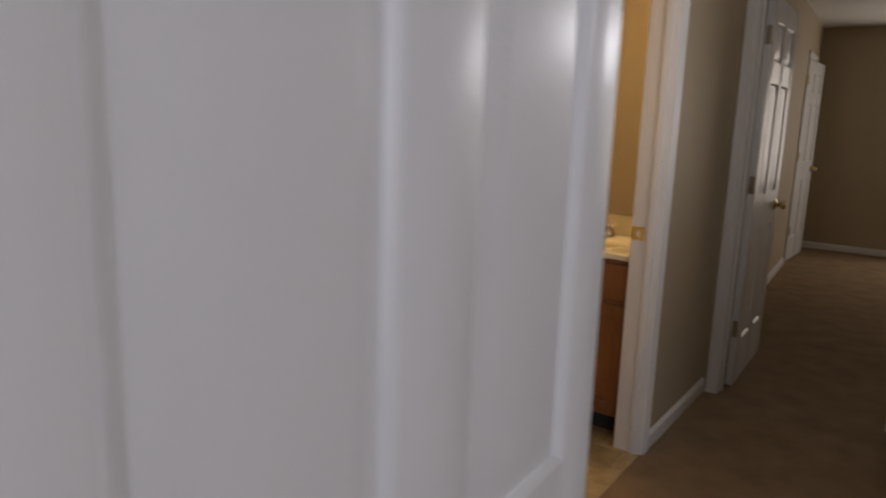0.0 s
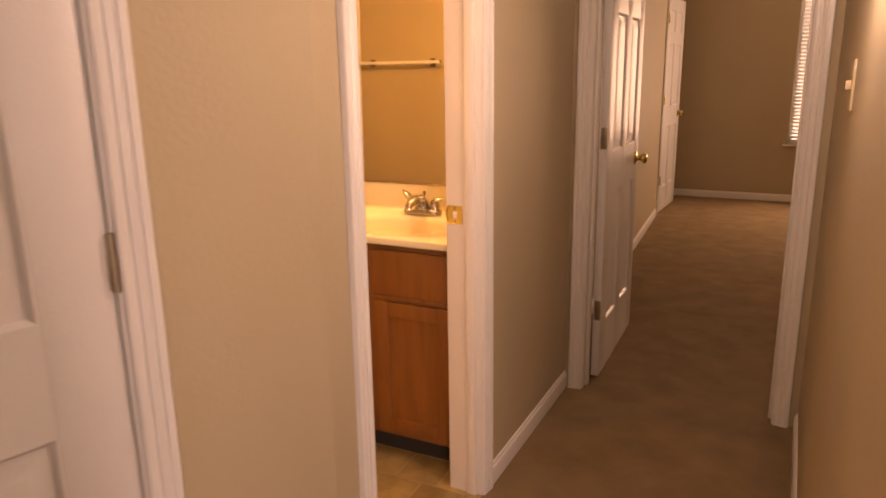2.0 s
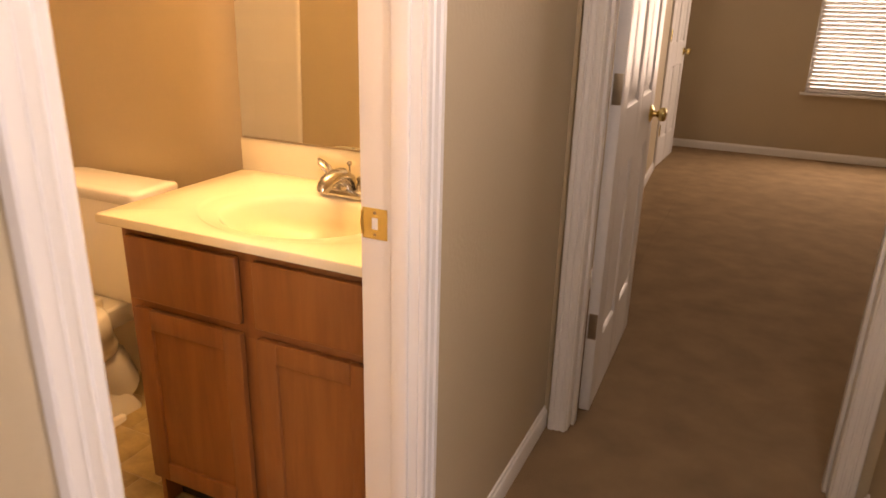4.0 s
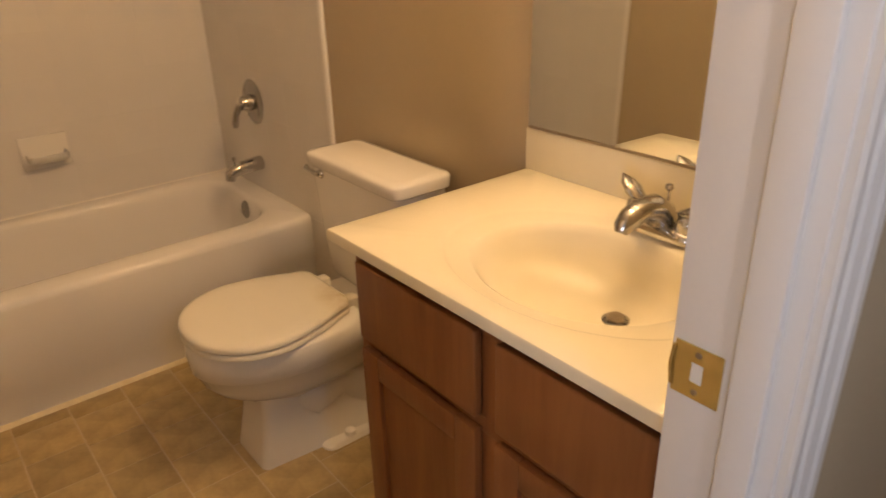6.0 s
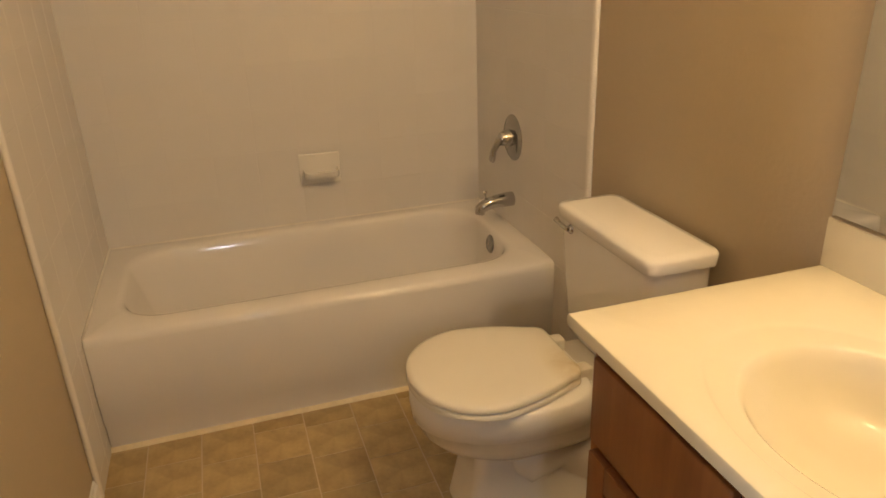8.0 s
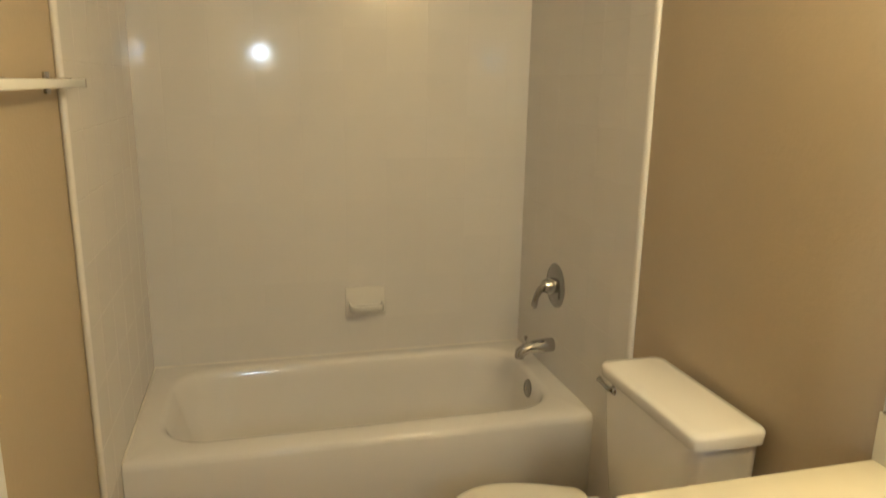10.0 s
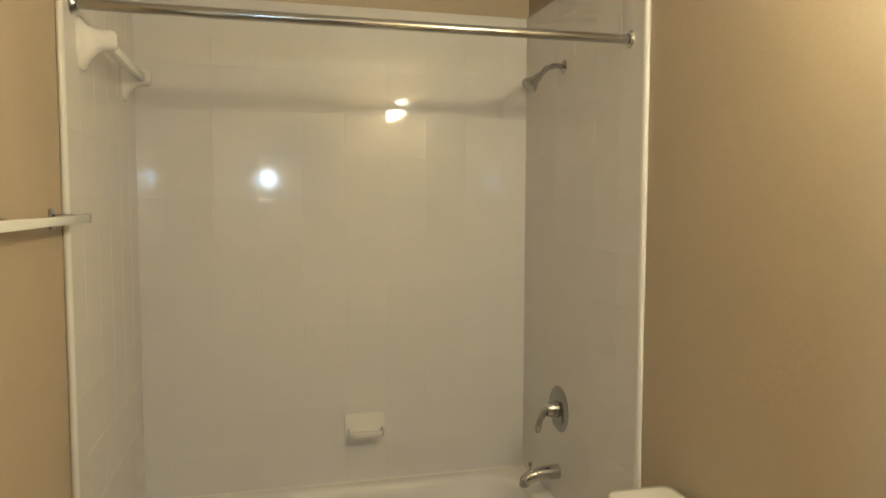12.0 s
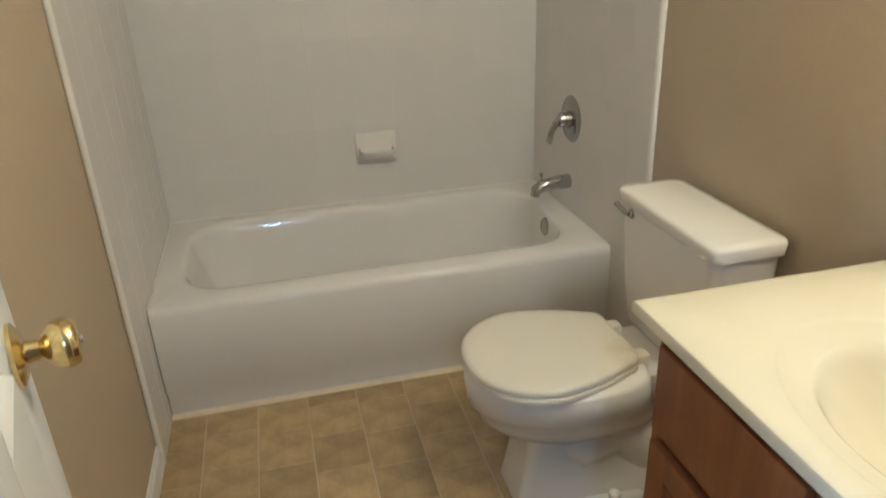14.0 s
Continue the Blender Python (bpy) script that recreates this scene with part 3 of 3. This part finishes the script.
def toilet():
    root = thing("toilet", "white ceramic toilet with its seat lid closed", "toilet")
    cy = 1.360
    loops = []
    for z, cx, f, b, h in ((0.180, 1.10, 0.150, 0.20, 0.085), (0.200, 1.10, 0.165, 0.21, 0.098), (0.218, 1.095, 0.192, 0.215, 0.116), (0.245, 1.09, 0.225, 0.22, 0.142), (0.280, 1.08, 0.243, 0.215, 0.164), (0.318, 1.075, 0.252, 0.20, 0.176), (0.322, 1.075, 0.258, 0.20, 0.181), (0.360, 1.075, 0.262, 0.19, 0.186), (0.394, 1.075, 0.261, 0.18, 0.187), (0.402, 1.075, 0.252, 0.17, 0.180)):
        loops.append(egg(cx, cy, f, b, h, z))
    part("bowl", loft(loops, True, True), CHINA, root, smooth=50)
    foot = [pedestal_outline(xf, xb, cy, a, b, rr, z) for z, xf, xb, a, b, rr in ((0.0, 0.925, 1.34, 0.088, 0.118, 0.022), (0.010, 0.925, 1.34, 0.088, 0.118, 0.022), (0.05, 0.934, 1.32, 0.085, 0.105, 0.024), (0.13, 0.950, 1.28, 0.083, 0.088, 0.028), (0.20, 0.955, 1.26, 0.085, 0.086, 0.032), (0.225, 0.945, 1.25, 0.090, 0.090, 0.036))]
    part("pedestal", loft(foot, True, True), CHINA, root, smooth=35)
    part("deck", loft([rounded(1.35, cy, 0.135, b, 0.03, z, 6) for z, b in ((0.30, 0.085), (0.33, 0.105), (0.375, 0.112), (0.384, 0.106))], True, True), CHINA, root)
    seat = [seat_outline(0.813 + i, 1.222 - i, cy, 0.191 - i, 0.132 - i, z) for z, i in ((0.404, 0.006), (0.407, 0.0), (0.417, 0.0), (0.421, 0.005))]
    part("seat", loft(seat, True, True), SEATM, root, smooth=60)
    lid = [seat_outline(0.812 + i, 1.222 - i, cy, 0.190 - i, 0.130 - i, z) for z, i in ((0.4232, 0.006), (0.426, 0.0), (0.435, 0.0), (0.440, 0.004), (0.4435, 0.014), (0.4450, 0.045), (0.4455, 0.09))]
    part("seat_lid", loft(lid, True, True), SEATM, root, "closed cream toilet lid", smooth=60)
    for s in (-1, 1):
        part("seat_hinge", box(1.218, cy + s * 0.075 - 0.02, 0.386, 1.262, cy + s * 0.075 + 0.02, 0.424, 0.007), SEATM, root)
        part("bolt_cap", lathe(((0, 0), (0.017, 0), (0.015, 0.014), (0.006, 0.02), (0, 0.02)), 16, pose(1.18, cy + s * 0.118, 0.015)), CHINA, root)
        part("foot_flange", loft([rounded(1.18, cy + s * 0.098, a, b, 0.03, z, 6) for z, a, b in ((0, 0.085, 0.040), (0.008, 0.085, 0.039), (0.016, 0.075, 0.033))], True, True), CHINA, root)
    part("trap_way", tube([(1.02, cy, 0.20), (1.10, cy, 0.17), (1.20, cy, 0.21), (1.27, cy, 0.14), (1.31, cy, 0.05)], [0.07, 0.108, 0.117, 0.110, 0.10], 20), CHINA, root)
    # tank
    ty, tc = 1.332, 1.382
    tk = [rounded(tc + dx, ty, hx, hy, 0.03, z, 8) for z, hx, hy, dx in ((0.385, 0.068, 0.185, 0.012), (0.40, 0.074, 0.192, 0.010), (0.55, 0.080, 0.205, 0.005), (0.733, 0.086, 0.214, 0.0))]
    part("tank", loft(tk, True, True), CHINA, root, smooth=40)
    tl = [rounded(tc, ty, hx, hy, 0.028, z, 8) for z, hx, hy in ((0.727, 0.088, 0.216), (0.731, 0.092, 0.222), (0.757, 0.094, 0.224), (0.764, 0.090, 0.220), (0.768, 0.07, 0.200))]
    part("tank_lid", loft(tl, True, True), CHINA, root, "cream tank lid", smooth=50)
    fl = part("flush_handle", lathe(((0, 0), (0.014, 0), (0.013, 0.008), (0.008, 0.014), (0, 0.015)), 16, pose(1.303, 1.478, 0.712, 0, -90)), CHROME, root, "small chrome flush lever")
    part("lever", tube([(1.291, 1.478, 0.712), (1.286, 1.488, 0.713), (1.281, 1.508, 0.719), (1.278, 1.528, 0.726)], [0.007, 0.007, 0.006, 0.008], 10), CHROME, fl)
    return root


toilet()

VX0, VY0, VY1, VZ = 0.966, 0.117, 0.866, 0.834


def vanity():
    root = thing("vanity_cabinet", "reddish-brown wooden vanity cabinet with recessed panel doors", "cabinet")
    x0, y0, y1 = 0.996, 0.119, 0.820
    zt = VZ - 0.0265
    part("end_panel", box(x0 + 0.0185, y1 - 0.016, 0.0, W - 0.006, y1, zt, 0.001), OAK, root)
    part("end_panel", box(x0 + 0.0185, y0, 0.0, W - 0.006, y0 + 0.016, zt, 0.001), OAK, root)
    part("bottom_panel", box(x0 + 0.0185, y0 + 0.0165, 0.10, W - 0.006, y1 - 0.0165, 0.115), OAK, root)
    bm = box(x0, y0, 0.10, x0 + 0.018, y0 + 0.04, zt, 0.001)
    bm = box(x0, y1 - 0.04, 0.10, x0 + 0.018, y1, zt, 0.001, bm)
    bm = box(x0 + 0.0006, 0.424, 0.112, x0 + 0.0178, 0.474, zt - 0.03, 0.001, bm)
    for a, b in ((0.10, 0.135), (0.595, 0.625), (zt - 0.03, zt)):
        bm = box(x0, y0 + 0.0402, a, x0 + 0.0176, y1 - 0.0402, b, 0.001, bm)
    part("face_frame", bm, OAK, root)
    # black sheet put in as the shade behind the face frame
    part("inside_shade", box(x0 + 0.0182, y0 + 0.017, 0.12, x0 + 0.0184, y1 - 0.017, zt - 0.031), DARK, root)
    part("toe_kick", box(x0 + 0.07, y0 + 0.017, 0.0, x0 + 0.082, y1 - 0.017, 0.0995), DARK, root, "dark recessed toe kick")
    f0, f1 = x0 - 0.018, x0 - 0.0005
    for a, b in ((0.133, 0.427), (0.471, 0.797)):
        part("drawer_front", box(f0, a, 0.630, f1, b, 0.788, 0.004, seg=3), OAK, root)
        dz0, dz1, s = 0.120, 0.606, 0.052
        d = part("door", box(f0, a, dz0, f1, a + s, dz1, 0.003), OAK, root)
        part("stile", box(f0, b - s, dz0, f1, b, dz1, 0.003), OAK, d)
        part("rail", box(f0, a + s, dz1 - s, f1, b - s, dz1, 0.003), OAK, d)
        part("rail", box(f0, a + s, dz0, f1, b - s, dz0 + s, 0.003), OAK, d)
        part("door_panel", box(f0 + 0.009, a + s, dz0 + s, f1 - 0.002, b - s, dz1 - s), OAK, d)
    return root


vanity()


def vanity_top():
    root = thing("sink_countertop", "cream cultured marble vanity top with integral oval basin", "countertop")
    cx, cy = 1.205, 0.462
    N = 96
    x0, x1, y0, y1 = VX0, W - 0.003, VY0, VY1

    def rect(inset, z):
        a0, a1, b0, b1 = x0 + inset, x1 - inset, y0 + inset, y1 - inset
        pts = []
        for k in range(N):
            a = 2 * math.pi * k / N
            c, s = math.cos(a), math.sin(a)
            tx = ((a1 - cx) / c if c > 1e-9 else (a0 - cx) / c) if abs(c) > 1e-9 else 1e9
            ty = ((b1 - cy) / s if s > 1e-9 else (b0 - cy) / s) if abs(s) > 1e-9 else 1e9
            t = min(tx, ty)
            pts.append([cx + c * t, cy + s * t, z])
        for qx, qy in ((a0, b0), (a0, b1), (a1, b0), (a1, b1)):
            i = min(range(N), key=lambda j: (pts[j][0] - qx) ** 2 + (pts[j][1] - qy) ** 2)
            pts[i] = [qx, qy, z]
        return pts

    def oval(rx, ry, z, dx=0.0, dy=0.0):
        return [(cx + dx + rx * math.cos(2 * math.pi * k / N), cy + dy + ry * math.sin(2 * math.pi * k / N), z) for k in range(N)]

    loops = [rect(0.006, VZ - 0.026), rect(0.0, VZ - 0.022), rect(0.0, VZ - 0.006), rect(0.002, VZ - 0.002), rect(0.006, VZ)]
    loops += [oval(0.200, 0.268, VZ), oval(0.196, 0.262, VZ - 0.0026), oval(0.190, 0.252, VZ - 0.0054), oval(0.170, 0.208, VZ - 0.0068), oval(0.162, 0.199, VZ - 0.012), oval(0.155, 0.190, VZ - 0.026), oval(0.141, 0.174, VZ - 0.058, 0.006, -0.006), oval(0.118, 0.146, VZ - 0.088, 0.016, -0.015), oval(0.080, 0.098, VZ - 0.107, 0.032, -0.026), oval(0.024, 0.024, VZ - 0.115, 0.050, -0.037)]
    part("top", loft(loops, False, True), MARBLE, root, smooth=35)
    part("backsplash", box(W - 0.021, y0, VZ - 0.002, W - 0.002, y1, VZ + 0.094, 0.004, seg=3), MARBLE, root)
    d = part("drain", lathe(((0, 0), (0.0235, 0), (0.0235, 0.003), (0.019, 0.004), (0.017, 0.001), (0, 0.001)), 28, pose(cx + 0.050, cy - 0.037, VZ - 0.115)), CHROME, root, "chrome basin drain")
    part("stopper", lathe(((0, 0), (0.013, 0), (0.0155, 0.006), (0.013, 0.009), (0, 0.010)), 24, pose(cx + 0.050, cy - 0.037, VZ - 0.113)), NICKEL, d)
    return root


vanity_top()


def faucet():
    root = thing("faucet", "chrome two-handle faucet on the vanity top", "faucet", pose(1.394, 0.450, VZ))
    part("base", loft([rounded(0, 0, a, b, r, z, 8) for z, a, b, r in ((0.0, 0.028, 0.080, 0.027), (0.010, 0.028, 0.080, 0.027), (0.016, 0.024, 0.076, 0.023), (0.020, 0.018, 0.06, 0.017))], True, True), CHROME, root)
    part("spout", tube([(0.004, 0, 0.012), (-0.004, 0, 0.036), (-0.028, 0, 0.053), (-0.060, 0, 0.057), (-0.090, 0, 0.050), (-0.108, 0, 0.038), (-0.112, 0, 0.030)], [0.028, 0.027, 0.024, 0.021, 0.020, 0.016, 0.011], 20), CHROME, root)
    for s in (-1, 1):
        h = part("handle_hub", lathe(((0, 0), (0.020, 0), (0.019, 0.016), (0.015, 0.030), (0.010, 0.036), (0, 0.038)), 20, pose(0, s * 0.052, 0.016)), CHROME, root)
        lift = 1.0 if s > 0 else 0.3
        part("lever", tube([(0.002, s * 0.038, 0.046), (0.0, s * 0.050, 0.048 + 0.004 * lift), (0.0, s * 0.062, 0.050 + 0.013 * lift), (0.001, s * 0.076, 0.050 + 0.025 * lift), (0.002, s * 0.088, 0.050 + 0.036 * lift)], [0.012, 0.019, 0.022, 0.017, 0.003], 16, 0.5), CHROME, h)
    k = part("lift_rod", tube([(0.016, 0, 0.01), (0.016, 0, 0.074)], 0.0028, 10), CHROME, root)
    part("lift_knob", lathe(((0, 0), (0.005, 0.001), (0.008, 0.006), (0.006, 0.012), (0, 0.014)), 16, pose(0.016, 0, 0.072)), CHROME, k)
    return root


faucet()
mir = thing("wall_mirror", "large frameless mirror above the vanity top", "mirror", kind="")
part("mirror_glass", loft([[(W - 0.020, y, VZ + 0.097), (W - 0.014, y, VZ + 0.097), (W - 0.0005, y, 1.98), (W - 0.0035, y, 1.98)] for y in (0.14, 0.858)], True, True), MIRROR, mir, smooth=None)
part("mirror_channel", box(W - 0.0235, 0.14, VZ + 0.0945, W - 0.0205, 0.855, VZ + 0.0995, 0.001), NICKEL, mir, "thin metal mirror channel")


def vanity_light():
    root = thing("vanity_light", "chrome light bar with three lit globe bulbs", "wall light")
    part("bar", box(W - 0.035, 0.14, 2.09, W - 0.0005, 0.88, 2.19, 0.006), CHROME, root)
    for i in range(3):
        y = 0.26 + 0.22 * i
        part("socket", lathe(((0, 0), (0.024, 0), (0.022, 0.03), (0, 0.03)), 18, pose(W - 0.035, y, 2.14, 0, -90)), CHROME, root)
        part("bulb", lathe(((0, 0), (0.012, 0), (0.02, 0.012), (0.033, 0.035), (0.036, 0.055), (0.028, 0.08), (0.012, 0.09), (0, 0.091)), 18, pose(W - 0.066, y, 2.14, 0, -90)), GLOW, root, "lit warm globe bulb").visible_shadow = False


vanity_light()


def strike(name_label, m, metal):
    """Plate in x and z, its face towards +y, the lip at +x."""
    root = thing("strike_plate", name_label, "strike plate", m)
    bm = None
    for a in ((-0.025, -0.0285, -0.0065, 0.0285), (0.0065, -0.0285, 0.025, 0.0285), (-0.0065, -0.0285, 0.0065, -0.011), (-0.0065, 0.011, 0.0065, 0.0285)):
        bm = box(a[0], 0.0002, a[1], a[2], 0.002, a[3], 0, bm)
    part("plate", bm, metal, root)
    part("lip", tube([(0.025, 0.0005, -0.022), (0.027, 0.0015, 0.0), (0.025, 0.0005, 0.022)], 0.0032, 10), metal, root)
    # white filling painted as the light that shows through the hole
    part("bolt_hole", box(-0.0063, 0.0003, -0.0108, 0.0063, 0.0011, 0.0108), HOLEWHITE, root, "bolt hole filled white as light shining through")
    for z in (-0.0205, 0.0205):
        part("screw", lathe(((0, 0), (0.0035, 0), (0.003, 0.001), (0, 0.001)), 10, pose(0, 0.0021, z, -90)), NICKEL, root)
    return root


strike("brass strike plate on the white bathroom jamb", pose(0.280 + 0.640, 0.086, 0.942, 0, 0, 90), BRASS)
strike("tarnished strike plate on the bedroom jamb", pose(BX, BY, 0, 0, 0, BD) @ pose(0.055, 0.072, 0.893, 0, 0, -90), NICKEL)

# light switch in the hall
sw = thing("light_switch", "ivory plastic light switch on the hall wall", "light switch")
part("cover_plate", box(0.908, -0.9305, 1.262, 0.980, -0.924, 1.378, 0.003), IVORY, sw)
part("toggle", box(0.938, -0.925, 1.310, 0.950, -0.912, 1.330, 0.002), IVORY, sw)


def window_1():
    root = thing("window_1", "white window with closed white slat blinds", "window", kind="structure")
    y0, y1, z0, z1, x = -1.68, -0.75, 0.60, 2.1, 7.12
    part("window_frame", box(x + 0.05, y0, z0, x + 0.09, y0 + 0.04, z1), TRIM, root)
    part("window_frame", box(x + 0.05, y1 - 0.04, z0, x + 0.09, y1, z1), TRIM, root)
    part("window_frame", box(x + 0.05, y0, z1 - 0.04, x + 0.09, y1, z1), TRIM, root)
    part("window_frame", box(x + 0.05, y0, z0, x + 0.09, y1, z0 + 0.04), TRIM, root)
    part("window_sill", box(x - 0.04, y0 - 0.04, z0 - 0.022, x + 0.05, y1 + 0.04, z0, 0.004), TRIM, root)
    part("pane", box(x + 0.068, y0 + 0.04, z0 + 0.04, x + 0.072, y1 - 0.04, z1 - 0.04), GLASS, root).visible_shadow = False
    n = 40
    for i in range(n):
        z = z0 + 0.03 + (z1 - z0 - 0.08) * i / (n - 1)
        s = part("slat", loft([[(x + 0.028 + dx, yy, z + dz) for dx, dz in ((-0.011, 0.017), (0.0, 0.0025), (0.011, -0.015), (0.010, -0.0155), (-0.001, 0.0015), (-0.012, 0.0165))] for yy in (y0 + 0.01, y1 - 0.01)], True, True), BLIND, root)
    part("head_rail", box(x + 0.008, y0 + 0.006, z1 - 0.042, x + 0.046, y1 - 0.006, z1 - 0.002, 0.003), TRIM, root)
    part("bottom_rail", box(x + 0.014, y0 + 0.01, z0 + 0.003, x + 0.042, y1 - 0.01, z0 + 0.02, 0.003), TRIM, root)
    return root


window_1()
bd = new("backdrop", mesh_of("backdrop", box(7.6, -4.0, -0.5, 7.62, 1.5, 3.5), SKYGLOW))
tagged(bd, "bright overcast sky outside the window", "backdrop", kind="structure")


# unseen fixture around the added hall light, its globe form assumed
def assumed_hall_lamp():
    root = thing("assumed_wall_light", "assumed cool white globe lamp on the hall wall, out of view", "wall light")
    part("wall_plate", lathe(((0, 0), (0.05, 0), (0.05, 0.008), (0.03, 0.014), (0, 0.014)), 24, pose(0.47, -0.9295, 1.70, -90)), CHROME, root)
    part("globe", lathe(((0, 0), (0.025, 0.0), (0.05, 0.02), (0.062, 0.055), (0.055, 0.09), (0.03, 0.115), (0, 0.122)), 24, pose(0.47, -0.915, 1.70, -90)), COOLGLOW, root).visible_shadow = False


assumed_hall_lamp()

# wall tiles
PX, PZ, X0, Z0 = 0.161, 0.1625, 0.101, 0.3845


def tile_mesh(w, h, d=0.0075, mat=TILE):
    """A glazed tile in x and z with its face towards -y."""
    loops = [[(sx * (w / 2 - i), -y, sz * (h / 2 - i)) for sx, sz in ((1, 1), (-1, 1), (-1, -1), (1, -1))] for i, y in ((0, 0), (0, d - 0.0012), (0.0005, d - 0.0005), (0.0011, d - 0.0001), (0.0018, d))]
    return mesh_of("tile", loft(loops, False, True), mat)


TILE_DATA = {}


def lay(parent, u0, u1, z0, z1, mu, mz):
    """Tiles of the panel u0..u1 by z0..z1; joints at mu + n PX and mz + n PZ. The parent's x runs along the wall, its -y into the room."""
    g = 0.0005
    us = [u0] + [mu + PX * n for n in range(-40, 40) if u0 + 0.012 < mu + PX * n < u1 - 0.012] + [u1]
    zs = [z0] + [mz + PZ * n for n in range(-40, 40) if z0 + 0.012 < mz + PZ * n < z1 - 0.012] + [z1]
    for a, b in zip(us, us[1:]):
        for c, d in zip(zs, zs[1:]):
            key = (round(b - a - g, 4), round(d - c - g, 4))
            if key not in TILE_DATA:
                TILE_DATA[key] = tile_mesh(*key)
            o = new("tile", TILE_DATA[key])
            o.parent = parent
            o.matrix_local = pose((a + b) / 2, 0, (c + d) / 2, random.uniform(-0.09, 0.09), 0, random.uniform(-0.09, 0.09))


def tiled(name, m, label, panels, mu):
    ob = None
    for k, (u0, u1, z0, z1) in enumerate(panels):
        ob = box(u0, -0.0070, z0, u1, 0.0055, z1, 0, ob)
    ob = new(name, mesh_of(name, ob, GROUT))
    ob.matrix_world = m
    tagged(ob, label, "tiled wall", kind="structure")
    for u0, u1, z0, z1 in panels:
        lay(ob, u0, u1, z0, z1, mu, Z0)
    return ob


TOP = 2.252
YT = 1.748
tiled("tiles_back", along(0.0, YB + 0.0015, 0), "glossy off-white square wall tiles above the bathtub", [(-0.006, W - 0.001, 0.395, TOP)], X0)
tiled("tiles_plumbing", along(W - 0.0065, YB, -90), "glossy off-white square tiles on the plumbing wall", [(0.002, YB - YT, 0.395, TOP), (YB - 1.966, YB - YT, 0.0, 0.3945)], 0.15)
tiled("tiles_left", along(-0.0065, YT, 90), "glossy off-white square tiles beside the bathtub", [(0.0, YB - YT - 0.002, 0.395, TOP), (0.0, 1.966 - YT, 0.0, 0.3945)], YB - YT - 0.15)


def tile_trim(name, x, y, s):
    pts = [(0.0, 0.0), (0.0, -0.016), (0.005 * s, -0.0205), (0.011 * s, -0.0195), (0.0145 * s, -0.012), (0.0145 * s, 0.0)]
    bm = loft([[(x + a, y + b + 0.002, z) for a, b in pts] for z in (0.0, TOP + 0.012)], True, True)
    ob = new(name, mesh_of(name, bm, ENAMEL, 60))
    tagged(ob, "glossy white rounded tile edge trim", "trim", kind="structure")


tile_trim("trim", -0.0118, YT, 1)
tile_trim("trim", W - 0.0002, YT, -1)

# vinyl floor
fl = slab("floor_bath", -0.012, 0.001, -0.06, W, 2.0, -0.0008, VGROUT, "tan stone-look vinyl floor in squares", "floor")
FX, FP = 0.108, 0.1587
VD = {}
shift = (0.05, 0.0, 0.045, 0.10, 0.125, 0.03, 0.08, 0.14, 0.02, 0.06, 0.11, 0.0)
xs = [-0.012] + [FX + FP * n for n in range(0, 9)] + [W - 0.001]
for ci, (a, b) in enumerate(zip(xs, xs[1:])):
    ys = [0.001] + [y for y in (1.83 - FP * n - shift[ci] for n in range(-1, 14)) if 0.03 < y < 1.94] + [1.96]
    ys = sorted(ys)
    for c, d in zip(ys, ys[1:]):
        key = (round(b - a - 0.004, 3), round(d - c - 0.004, 3))
        if key not in VD:
            w, h = key
            VD[key] = mesh_of("vinyl_tile", loft([[(sx * (w / 2 - i), sy * (h / 2 - i), z) for sx, sy in ((1, 1), (-1, 1), (-1, -1), (1, -1))] for i, z in ((0, -0.0008), (0.0, 0.0002), (0.002, 0.0009))], False, True), VINYL, 60)
        o = new("vinyl_tile", VD[key])
        o.parent = fl
        o.location = ((a + b) / 2, (c + d) / 2, 0)
